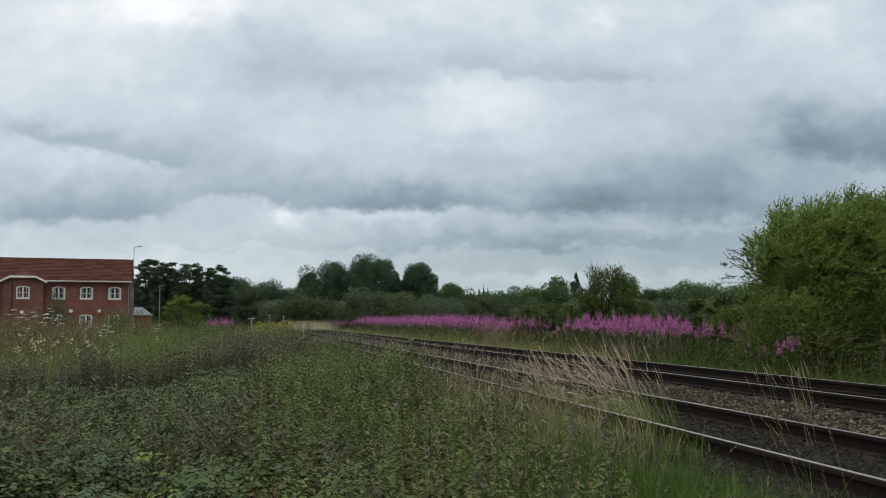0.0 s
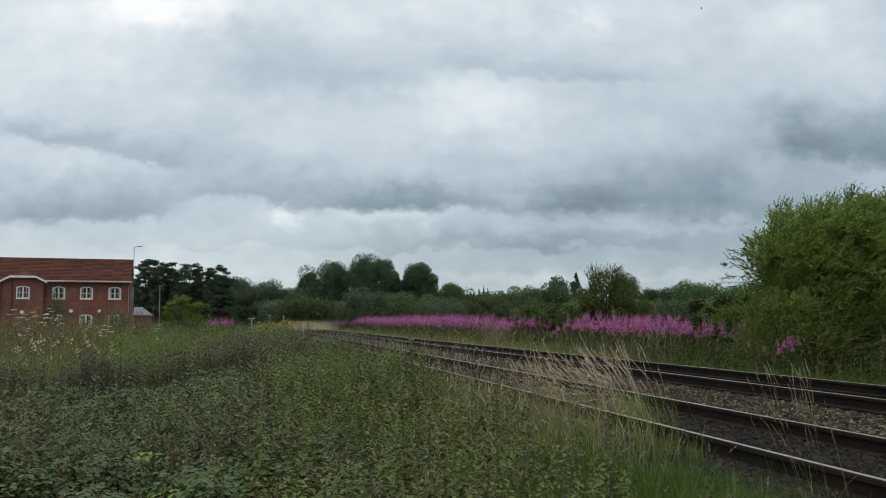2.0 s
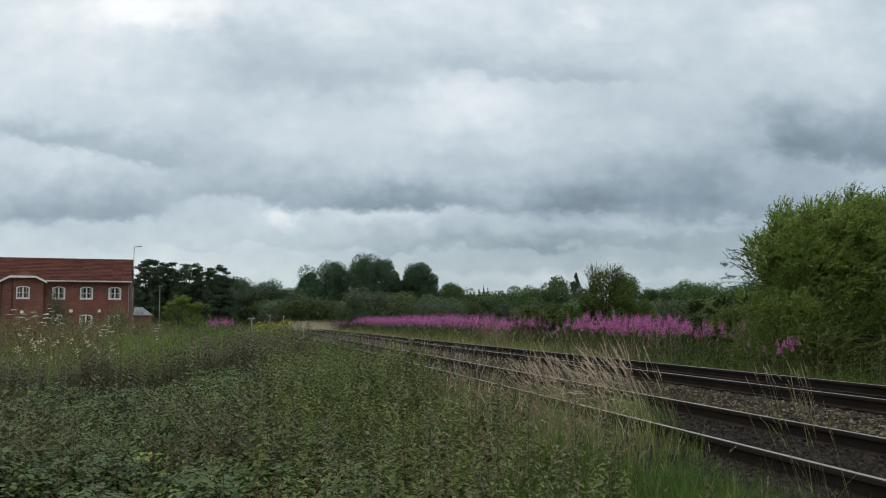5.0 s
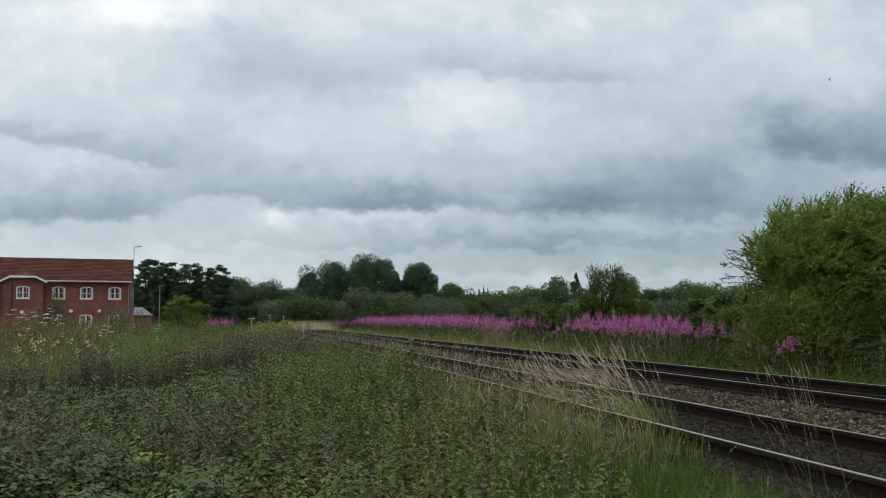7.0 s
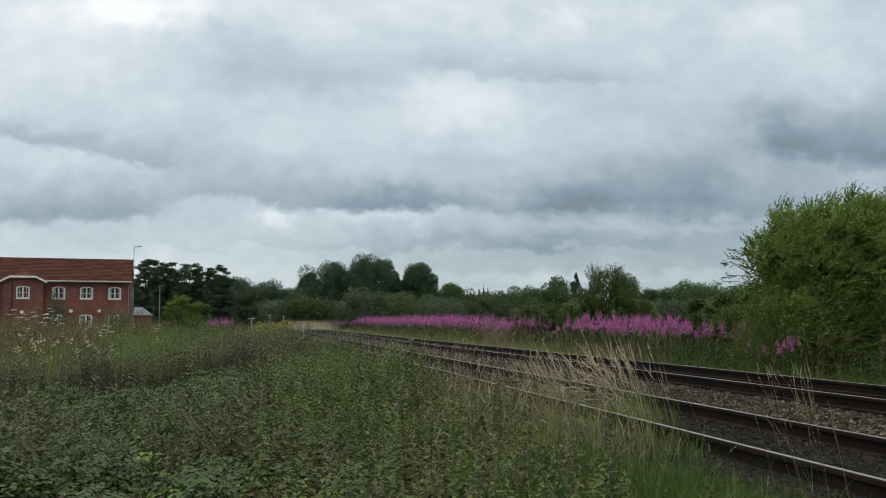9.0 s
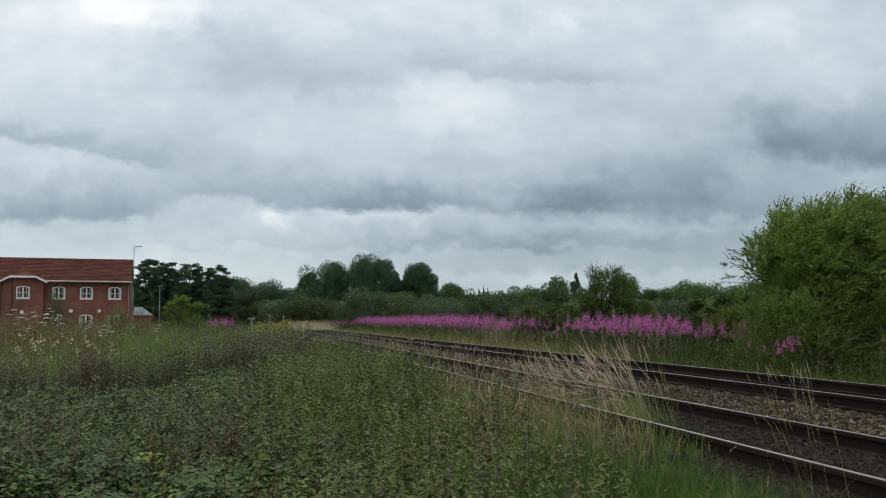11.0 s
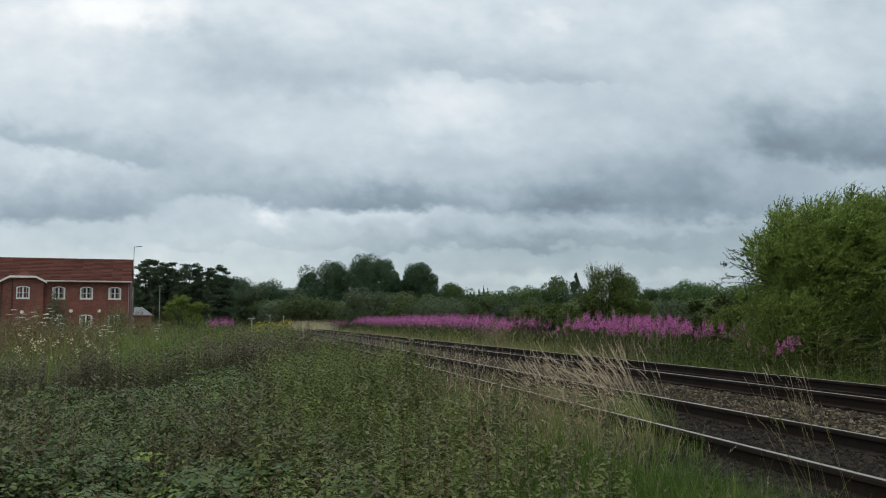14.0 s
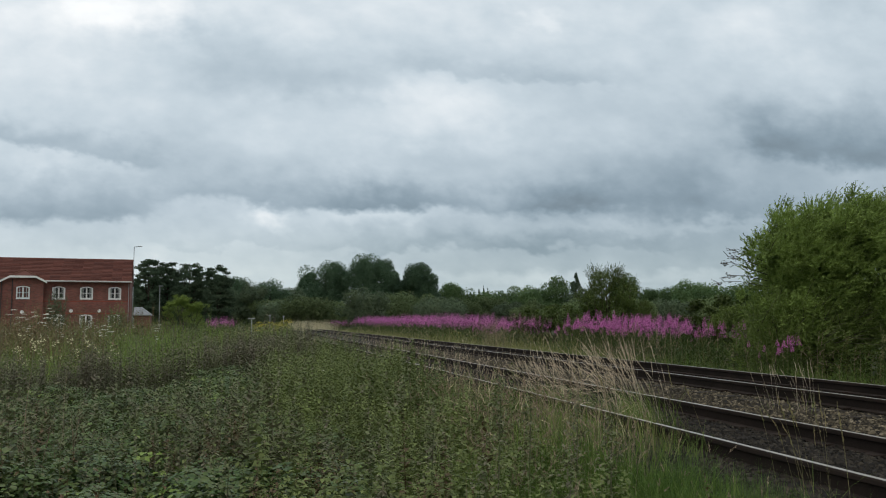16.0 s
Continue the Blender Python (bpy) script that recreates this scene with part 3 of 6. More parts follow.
stones("ballast", "dark crushed stone heaped against the near rail", 3.0, 3.76, 3.4, 14, 9000, 0.036, M_STONE_DARK, 6, -0.03)
stones("ballast", "crushed stone shoulder mixed with earth beside the track", 2.6, 3.75, 3.8, 30, 8000, 0.03, M_STONE_DARK, 5)


# ---- plants of the field ----
def random_spots(rng, n, x_over_y, y0, y1, power=1.0):
    """Spots over a wedge that widens with distance."""
    y = (y0 ** (2 / power) + (y1 ** (2 / power) - y0 ** (2 / power)) * rng.random(n)) ** (power / 2)
    x = rng.uniform(x_over_y[0], x_over_y[1], n) * y
    return x, y


def weed_front(x):
    """How far the low bramble reaches before the band of tall seeding weeds begins."""
    return np.interp(x, [-9.5, -7.8, -6.3, -5.6, -3.6, 0.0, 4.0], [14.6, 15.4, 17.0, 24.5, 26.5, 28.0, 28.0])


def bramble():
    """Low rounded mounds of bramble, their leaves lying like shingles, with dark hollows between them."""
    rng = np.random.default_rng(11)
    mx, my = random_spots(rng, 1500, (-0.56, 0.42), 4.4, 26.0)
    keep = across_of(np.stack([mx, my], -1)) < 1.75 - 0.06 * my + 0.4 * hills(mx, my, 4)
    keep &= my < weed_front(mx) + 0.3
    mx, my = mx[keep], my[keep]
    k = len(mx)
    mr = rng.uniform(0.2, 0.56, k) * np.interp(my, [5, 20], [0.9, 1.5])
    mh = (rng.uniform(0.18, 0.54, k) + 0.10 * hills(mx * 0.8, my * 0.8, 1)) * np.interp(across_of(np.stack([mx, my], -1)), [-1.0, 1.8], [1.0, 0.7])
    n = (math.pi * mr ** 2 * np.interp(my, [5, 9, 15, 26], [370, 300, 190, 100])).astype(int)
    of = np.repeat(np.arange(k), n)
    m = len(of)
    rho, a = np.sqrt(rng.random(m)) * 1.12, rng.uniform(0, 6.283, m)
    x, y = mx[of] + mr[of] * rho * np.cos(a), my[of] + mr[of] * rho * np.sin(a)
    z = land(x, y) + mh[of] * (1.0 - 0.72 * rho ** 2.4) - 0.14 * rng.random(m) ** 2
    size = rng.uniform(0.034, 0.062, m) * np.interp(y, [5, 9, 15, 26], [1.35, 1.12, 1.15, 1.4])
    yaw = np.arctan2(-np.cos(a), np.sin(a)) + rng.normal(0, 0.9, m)
    rot = turns(yaw, -0.10 - 0.42 * rho ** 2 + rng.normal(0, 0.2, m), rng.normal(0, 0.24, m))
    pos = np.column_stack([x, y, z])
    young = rng.random(k) < 0.07
    sets = []
    for leaf, pick in ((OVAL_LEAF, y < 9.5), (LEAFLET, y >= 9.5)):
        tri = []
        for t, l in ((0, 1.0), (1.9, 0.88), (-1.9, 0.88)):
            v = np.array(leaf[0]) * l * np.array([1.25 if leaf is LEAFLET else 1.0, 1.0, 1.0]) + np.array([0, 0.3, -0.12 if t else 0.05])
            c, s = math.cos(t), math.sin(t)
            tri.append((np.column_stack([v[:, 0] * c - v[:, 1] * s, v[:, 0] * s + v[:, 1] * c, v[:, 2]]), leaf[1]))
        sets.append((joined(*tri), pick))
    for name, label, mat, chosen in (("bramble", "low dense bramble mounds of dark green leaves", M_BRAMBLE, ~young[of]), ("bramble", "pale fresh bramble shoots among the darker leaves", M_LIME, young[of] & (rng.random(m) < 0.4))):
        pairs = [scatter(shape, pos[pick & chosen], rot[pick & chosen], size[pick & chosen]) for shape, pick in sets]
        tagged(new(name, mesh_of(name, *joined(*pairs), mat)), label, "bramble", kind="stuff")
    heads = rng.choice(m, 700, replace=False)
    heads = heads[(y[heads] < 11) & (hills(x[heads] * 2, y[heads] * 2, 8) > 0.1)]
    sprig = joined(*[(spun(np.array(CLUMP[0]) * 0.6, rng.uniform(-1.2, 1.2), j * 1.3) + np.array([0.5 * math.cos(j * 2.4), 0.5 * math.sin(j * 2.4), 0.25 * j]), CLUMP[1]) for j in range(6)])
    q = len(heads)
    withered = scatter(sprig, pos[heads] + np.array([0, 0, 0.04]), turns(rng.uniform(0, 6.28, q), rng.normal(0, 0.4, q)), rng.uniform(0.018, 0.036, q))
    tagged(new("withered_bramble_flower", mesh_of("withered_bramble_flower", *withered, M_WITHERED)), "small withered brown flower heads on the bramble", "flowers", kind="stuff")


def spun(v, droop, a):
    """Tip a leaf about its foot, then turn it about the stem."""
    v = np.asarray(v, float)
    v = np.column_stack([v[:, 0], v[:, 1] * math.cos(droop) - v[:, 2] * math.sin(droop), v[:, 1] * math.sin(droop) + v[:, 2] * math.cos(droop)])
    c, s = math.cos(a), math.sin(a)
    return np.column_stack([v[:, 0] * c - v[:, 1] * s, v[:, 0] * s + v[:, 1] * c, v[:, 2]])


def weed_shape(leaves, rng, size=0.13, start=0.1, leaf=NETTLE_LEAF):
    """An upright weed of unit height: a thin stem and pairs of drooping leaves, smaller upwards."""
    pairs = [blade(0.1, 0.005, 2)]
    for i in range(leaves):
        t = start + (0.98 - start) * (i // 2) / (leaves // 2)
        a = (i % 2) * math.pi + (i // 2) * 1.57 + rng.uniform(-0.4, 0.4)
        v = spun(np.array(leaf[0]) * (size * (1.05 - t) + 0.035), rng.uniform(-0.5, 0.15), a)
        pairs.append((v + np.array([0, 0.03 * t, t]), leaf[1]))
    return joined(*pairs)


def spike_shape(rng, grains=20, low=0.4, radius=0.03):
    """A seeding weed of unit height: few leaves below, a ragged column of small tassels above."""
    pairs = [blade(0.1, 0.005, 2)]
    for i in range(5):
        v = spun(np.array(LEAFLET[0]) * 0.05, rng.uniform(-0.6, 0.2), i * 2.4)
        pairs.append((v + np.array([0, 0, 0.08 + 0.06 * i]), LEAFLET[1]))
    for i in range(grains):
        t = low + (1 - low) * i / grains
        l = radius * (1.25 - (t - low) / (1 - low)) * rng.uniform(0.7, 1.3) + 0.012
        v = spun(np.array(LEAFLET[0]) * np.array([l * 1.1, l * 1.2, l]), rng.uniform(-0.6, 0.9), i * 2.4 + rng.uniform(-0.5, 0.5))
        pairs.append((v + np.array([0, 0.03 * t, t]), LEAFLET[1]))
    return joined(*pairs)


def umbel_shape(rng):
    """Flat white flower plates at the ends of a few forked stalks, unit height."""
    pairs = []
    for i in range(3):
        a, r, z = i * 2.1, (0.0, 0.08, 0.1)[i], (0.98, 0.9, 0.84)[i]
        for k in range(9):
            d, e = 0.022 * math.sqrt(k), k * 2.4
            v = spun(np.array(CLUMP[0]) * 0.042, rng.uniform(-0.35, 0.35), e)
            pairs.append((v + np.array([r * math.cos(a) + d * math.cos(e), r * math.sin(a) + d * math.sin(e), z - 3.0 * d * d + rng.uniform(-0.006, 0.006)]), CLUMP[1]))
    return joined(*pairs)


def weeds(name, label, spots, height, mat, shapes, rng, tilt=0.12, category="weeds", lean=None):
    x, y = spots[:2]
    boost = spots[2] if len(spots) > 2 else np.ones(len(x))
    n = len(x)
    pos = np.column_stack([x, y, land(x, y)])
    pairs = []
    for k, shape in enumerate(shapes):
        pick = np.arange(n) % len(shapes) == k
        m = pick.sum()
        yaw = rng.uniform(0, 6.28, m) if lean is None else lean + rng.normal(0, 0.5, m)
        rot = turns(yaw, rng.normal(0, tilt, m))
        tall = height * boost[pick] * (0.6 + 0.75 * rng.random(m) ** 1.5) * (1 + 0.25 * hills(x[pick] * 0.8, y[pick] * 0.8, 6))
        pairs.append(scatter(shape, pos[pick], rot, tall))
    ob = new(name, mesh_of(name, *joined(*pairs), mat))
    return tagged(ob, label, category, kind="stuff")


def left_of_track(x, y, limit=2.2):
    return across_of(np.stack([x, y], -1)) < limit


def field():
    bramble()
    rng = np.random.default_rng(21)
    leafy = [weed_shape(16, rng, 0.17, 0.3, LEAFLET) for _ in range(2)] + [spike_shape(rng, 40, 0.12, 0.075) for _ in range(3)]
    far_leafy = [spike_shape(rng, 22, 0.2, 0.075) for _ in range(4)]
    far_spiky = [spike_shape(rng, 11, 0.4, 0.036) for _ in range(4)]
    edge_leafy = [spike_shape(rng, 34, 0.12, 0.07) for _ in range(4)]
    far_docks = [spike_shape(rng, 8, 0.5, 0.04) for _ in range(4)]
    small = [weed_shape(16, rng, 0.17, 0.25, LEAFLET) for _ in range(4)]
    spiky = [spike_shape(rng) for _ in range(5)]
    columns = [spike_shape(rng, 40, 0.12, 0.042) for _ in range(4)]
    fuzzy = [spike_shape(rng, 36, 0.3, 0.07) for _ in range(4)]
    brown = [spike_shape(rng, 26, 0.45, 0.05) for _ in range(4)]
    docks = [spike_shape(rng, 12, 0.5, 0.03) for _ in range(4)]
    blades = [blade(b, 0.007, 3) for b in (0.3, 0.7, 1.1)]
    plumes = [seed_stem(b, 0.2, 0.003, 8, 0.012) for b in (0.2, 0.5)]
    umbels = [umbel_shape(rng) for _ in range(3)]

    florets = [joined(*[(spun(np.array(CLUMP[0]) * rng.uniform(0.034, 0.055), rng.uniform(-1, 1), k * 1.6) + np.array([rng.uniform(-0.07, 0.07), rng.uniform(-0.07, 0.07), rng.uniform(0.86, 1.0)]), CLUMP[1]) for k in range(9)]) for _ in range(3)]
    blossom = [joined(*[(spun(np.array(CLUMP[0]) * 0.016, 0.5, k * 1.6) + np.array([0.009 * math.cos(k * 1.6), 0.009 * math.sin(k * 1.6), 0.98]), CLUMP[1]) for k in range(4)])]

    def spots(n, wedge, y0, y1, limit=2.0, power=1.3, clump=0.25):
        """Spots in loose clumps."""
        k = max(1, n // 13)
        cx, cy = random_spots(rng, k, wedge, y0, y1, power)
        lift = rng.uniform(0.62, 1.3, k)
        pick = rng.integers(0, k, n)
        sp = 0.8 * clump * (0.5 + cy[pick] / 20)
        dx, dy = rng.normal(0, 1, n), rng.normal(0, 1, n)
        x, y = cx[pick] + dx * sp, cy[pick] + dy * sp
        boost = lift[pick] * (0.72 + 0.38 * np.exp(-0.5 * (dx ** 2 + dy ** 2)))
        k = left_of_track(x, y, limit + rng.normal(-0.2, 0.45, n)) & (y > 3.4)
        return x[k], y[k], boost[k]

    def band(n, xs, depth, back=0.0):
        """Spots in the band of tall weeds that curves away behind the bramble."""
        x = rng.uniform(*xs, n)
        y = weed_front(x) + back + depth * rng.random(n) + 0.5 * hills(x * 1.4, x * 0.3, 2)
        k = left_of_track(x, y, 2.1)
        return x[k], y[k]

    def grassy(x, y, boost):
        """Leave the brown docks their corner, and keep behind the dark spikes."""
        k = (x / y > np.interp(y, [18, 26, 40, 62], [-0.6, -0.5, -0.4, -0.36]) + 0.05 * hills(x, y, 7)) & (y > weed_front(x) + 1.2)
        return x[k], y[k], boost[k]

    W = (-0.56, 0.36)
    weeds("nettle", "fresh green nettles standing in the bramble", spots(150, W, 4.6, 9.5), 0.5, M_WEED, small, rng, 0.2)
    weeds("mugwort", "thin brown seeding stalks among the bramble", spots(600, W, 4.8, 11.0, clump=0.35), 0.55, M_WITHERED, brown, rng, 0.12)
    weeds("nettle", "tall green nettles with broad drooping leaves", spots(750, (-0.3, 0.36), 8.0, 19.0, 1.2, clump=0.4), 0.6, M_WEED, leafy, rng, 0.14)
    weeds("mugwort", "brownish seeding weed spikes above the bramble", spots(1300, W, 7.0, 17.0, 1.0, clump=0.45), 0.66, M_SPIKE, spiky, rng, 0.12)
    weeds("nettle", "single tall nettles above the rest", spots(220, (-0.25, 0.36), 7.0, 18.0, 1.0, clump=0.5), 0.78, M_WEED, leafy, rng, 0.1)
    weeds("field_grass", "thin grass between the weeds", spots(1500, (-0.1, 0.36), 4.8, 18.0), 0.46, M_GRASS, blades, rng, 0.4)
    weeds("dead_stalk", "pale dead stalks leaning out of the bramble", spots(60, W, 5.0, 10.0, clump=0.5), 0.62, M_FOG, [blade(0.3, 0.006, 3), blade(-0.2, 0.005, 3)], rng, 0.5)
    weeds("nettle", "green nettles growing thickly across the field", spots(1500, (-0.22, 0.03), 15.0, 36.0, 1.0), 0.72, M_WEED, far_leafy, rng)
    weeds("mugwort", "dark grey-purple seeding spikes in a band across the field", band(1500, (-10.0, -5.5), 2.2), 0.92, M_PURPLE, columns, rng, 0.08)
    weeds("mugwort", "dark seeding spikes behind the bramble", band(1500, (-6.8, -2.0), 4.0), 1.15, M_PURPLE, far_spiky, rng, 0.08)
    weeds("mugwort", "tall single dark spikes standing over the nettles", spots(420, (-0.28, -0.06), 17.0, 30.0, 1.5, clump=0.5), 1.15, M_PURPLE, columns, rng, 0.07)
    weeds("nettle", "dull green weeds between the dark spikes", band(700, (-10.0, -2.0), 3.0, 0.4), 0.78, M_WEED, far_leafy, rng, 0.1)
    weeds("mugwort", "grey-purple seeding spikes beyond the nettles", spots(1300, (-0.26, 0.0), 28.0, 40.0), 1.05, M_PURPLE, far_spiky, rng, 0.1)
    weeds("tall_grass", "bright green tall grass", grassy(*spots(24000, (-0.53, -0.24), 18.0, 62.0, 0.5, clump=0.5)), 0.95, M_GRASS, [blade(b, 0.005, 3) for b in (0.5, 0.9, 1.3)], rng, 0.3)
    weeds("tall_grass", "tall green grass before the house", spots(2500, (-0.42, -0.2), 50.0, 74.0, 0.5), 1.5, M_GRASS, blades, rng, 0.15)
    weeds("tall_grass", "seeding grass heads over the green", spots(700, (-0.53, -0.1), 24.0, 60.0, 1.0), 1.1, M_MIXGRASS, plumes, rng, 0.18)
    weeds("dock", "rust-brown seeding docks among the grass", spots(3400, (-0.56, -0.37), 25.0, 60.0), 1.25, M_RUST, docks, rng)
    weeds("dock", "rust-brown docks by the house", spots(2000, (-0.56, -0.3), 52.0, 74.0), 1.85, M_RUST, far_docks, rng)
    weeds("dock", "brown weeds growing thickly below the house", spots(1500, (-0.52, -0.31), 62.0, 78.0), 1.6, M_RUST, far_docks, rng)
    weeds("nettle", "dark green weeds towards the end of the field", spots(2200, (-0.4, -0.05), 34.0, 95.0, 2.2), 1.2, M_WEED, far_leafy, rng)
    weeds("mugwort", "dull spikes towards the end of the field", spots(1500, (-0.35, -0.05), 30.0, 70.0, 2.2), 1.2, M_PURPLE, far_spiky, rng)
    for n, v0, v1, tall, label in ((700, 9.0, 12.5, 0.55, "low leafy weeds along the edge of the line"), (1300, 11.5, 18.0, 0.72, "leafy weeds along the edge of the line"), (2300, 16.5, 58.0, 0.82, "tall weeds along the edge of the line")):
        edge = place(rng.uniform(0.4, 2.85, n), v0 + (v1 - v0) * rng.random(n) ** (1.4 if v1 > 50 else 1.0))
        weeds("nettle", label, (edge[:, 0], edge[:, 1]), tall, M_WEED, edge_leafy, rng, 0.12)
    weeds("mugwort", "dull brown spikes along the edge of the line", spots(900, (-0.18, 0.05), 11.0, 32.0, 2.4), 0.95, M_SPIKE, spiky, rng, 0.1)
    weeds("mugwort", "fuzzy brown seeding weeds over the bramble", spots(1000, (-0.52, 0.05), 8.0, 15.0, clump=0.5), 0.66, M_SPIKE, fuzzy, rng, 0.14)
    weeds("cow_parsley", "white umbel flowers above brown docks", spots(150, (-0.57, -0.38), 32.0, 62.0, clump=1.5), 1.42, M_WHITE, umbels, rng, 0.1)
    weeds("meadowsweet", "cream flower heads in the grass", spots(50, (-0.46, -0.36), 19.0, 22.5, clump=0.25), 1.05, M_CREAM, florets, rng, 0.1)
    weeds("white_flower", "single small white flowers in the weeds", spots(26, W, 5.0, 16.0, clump=3.0), 0.66, M_WHITE, blossom, rng, 0.1)


field()


def strip(rng, n, u0, u1, v0, v1, power=1.5):
    xy = place(rng.uniform(u0, u1, n), v0 + (v1 - v0) * rng.random(n) ** power)
    return xy[:, 0], xy[:, 1]


def track_grass():
    rng = np.random.default_rng(31)
    blades = [blade(b, 0.006, 3) for b in (0.3, 0.7, 1.1)]
    plumes = [seed_stem(b, 0.2, 0.003, 8, 0.012) for b in (0.3, 0.6, 0.9)]
    fine = [blade(b, 0.0045, 3) for b in (0.5, 0.9, 1.3)]
    fog = [seed_stem(b, 0.16, 0.003, 9, 0.02) for b in (0.3, 0.6, 0.9)]
    dull = [weed_shape(14, rng, 0.25, 0.2, LEAFLET) for _ in range(4)]
    weeds("verge_grass", "half-dry grass leaning along the edge of the track", strip(rng, 2200, 1.9, 2.95, 7.0, 34), 0.36, M_MIXGRASS, blades, rng, 0.4)
    weeds("verge_grass", "pinkish seeding grass along the track edge", strip(rng, 700, 1.9, 3.1, 6.3, 20), 0.48, M_FOG, fog, rng, 0.3)
    weeds("nettle", "dull leafy weeds among the verge grass", strip(rng, 1900, 0.0, 2.5, 5.4, 15.5, 1.0), 0.46, M_WEED, dull, rng, 0.2)
    weeds("verge_grass", "fresh green fine grass beside the track", strip(rng, 16000, 1.8, 2.85, 3.6, 7.4, 1.0), 0.34, M_LAWN, fine, rng, 0.45)
    weeds("verge_grass", "long bright grass blades blown over beside the weeds", strip(rng, 2200, 1.7, 2.9, 4.6, 8.6, 1.0), 0.5, M_GRASS, [blade(b, 0.004, 4) for b in (0.7, 1.1, 1.5)], rng, 0.4)
    weeds("tall_straw", "thin bleached stems at the edge of the verge", strip(rng, 150, 2.3, 3.3, 6.5, 14.0, 1.0), 0.5, M_BLEACHED, plumes, rng, 0.3)
    weeds("verge_grass", "short soft grass spilling towards the rail", strip(rng, 8500, 2.45, 3.15, 2.7, 6.2, 1.0), 0.29, M_LAWN, fine, rng, 0.45)
    weeds("verge_grass", "low grass tips among the shoulder stones", strip(rng, 1300, 2.95, 3.35, 2.8, 5.4, 1.0), 0.24, M_LAWN, fine, rng, 0.5)
    weeds("verge_grass", "dry pinkish grass heads against the rail", strip(rng, 1000, 2.3, 3.35, 8.2, 14.0, 1.0), 0.42, M_FOG, fog, rng, 0.35)
    weeds("verge_grass", "fine dull grass under the fresh blades", strip(rng, 9000, 1.4, 3.05, 3.4, 10.5, 1.0), 0.2, M_LAWN, blades, rng, 0.6)
    weeds("verge_grass", "tan seeding grass at the corner of the verge", strip(rng, 260, 1.8, 3.0, 4.0, 9.0, 1.0), 0.42, M_FOG, fog, rng, 0.3)
    weeds("verge_grass", "green grass reaching to the ballast", strip(rng, 1700, 1.2, 3.0, 7.0, 16, 1.0), 0.38, M_GRASS, blades, rng, 0.4)
    weeds("verge_grass", "short grass creeping over the ballast shoulder", strip(rng, 1500, 2.9, 3.55, 6.4, 12.5, 1.0), 0.3, M_GRASS, blades, rng, 0.5)
    weeds("verge_grass", "short dry grass along the rail", strip(rng, 1100, 2.9, 3.6, 6.8, 15, 1.0), 0.34, M_MIXGRASS, blades, rng, 0.4)
    weeds("verge_grass", "green grass verge beyond the tracks", strip(rng, 9500, 9.7, 12.6, 26, 105, 1.3), 0.58, M_VERGE, blades, rng, 0.35)
    weeds("verge_grass", "short mixed grass at the foot of the weeds beyond the tracks", strip(rng, 5000, 9.5, 11.4, 8, 30, 1.0), 0.36, M_GRASS, blades, rng, 0.4)
    weeds("verge_grass", "dry seeding grass among the green verge", strip(rng, 950, 9.7, 14, 20, 70, 1.4), 0.8, M_MIXGRASS, plumes, rng, 0.2)
    weeds("nettle", "leafy weeds along the far verge", strip(rng, 1500, 10.5, 14.5, 19.2, 31, 1.0), 0.78, M_FIREGREEN, [weed_shape(16, rng) for _ in range(3)], rng, 0.2)
    weeds("nettle", "leafy weeds under the edge of the willow", strip(rng, 900, 12.0, 14.5, 5, 19.2, 1.0), 0.7, M_FIREGREEN, [weed_shape(16, rng) for _ in range(3)], rng, 0.2)
    weeds("verge_grass", "tan seeding grass before the strip of fireweed", strip(rng, 650, 9.6, 11.6, 26, 100, 1.2), 0.8, M_MIXGRASS, plumes, rng, 0.2)
    weeds("verge_grass", "pale straw stems before the strip of fireweed", strip(rng, 260, 9.6, 11.6, 28, 90, 1.2), 0.8, M_BLEACHED, plumes, rng, 0.25)
    weeds("verge_grass", "thick clump of buff seeding grass before the bush", strip(rng, 150, 10.2, 11.0, 36.5, 40.0, 1.0), 1.15, M_FOG, plumes, rng, 0.2)
    weeds("verge_grass", "buff seeding grass leaning before the fireweed", strip(rng, 190, 10.2, 11.0, 22.0, 27.0, 1.0), 0.95, M_FOG, plumes, rng, 0.3)
    weeds("verge_grass", "pale seeding stems along the far verge", strip(rng, 230, 9.4, 12.0, 6, 30, 1.0), 0.75, M_FOG, plumes, rng, 0.2)
    weeds("tall_straw", "tall straw-coloured grass closing the view along the line", strip(rng, 4500, 6.0, 10.5, 100, 140, 1.0), 0.9, M_BLEACHED, plumes, rng, 0.25)
    weeds("tall_straw", "straw grass along the field edge of the line", strip(rng, 1100, 0.9, 3.1, 32, 110, 1.0), 0.75, M_STRAW, plumes, rng, 0.25)
    weeds("tall_straw", "tall bleached grass where the field narrows", strip(rng, 500, -1.0, 2.8, 62, 128, 1.0), 0.95, M_BLEACHED, plumes, rng, 0.2)
    weeds("verge_grass", "tall dry stems before the willow", strip(rng, 130, 10.4, 13.2, 8, 22, 1.0), 0.95, M_MIXGRASS, plumes, rng, 0.15)
    weeds("low_straw", "short straw grass growing between the rails", strip(rng, 1000, 3.2, 6.6, 14, 60, 1.2), 0.5, M_STRAW, plumes, rng, 0.3)


track_grass()

TUFTS, SWAYING, WILLOWS = [], [], []


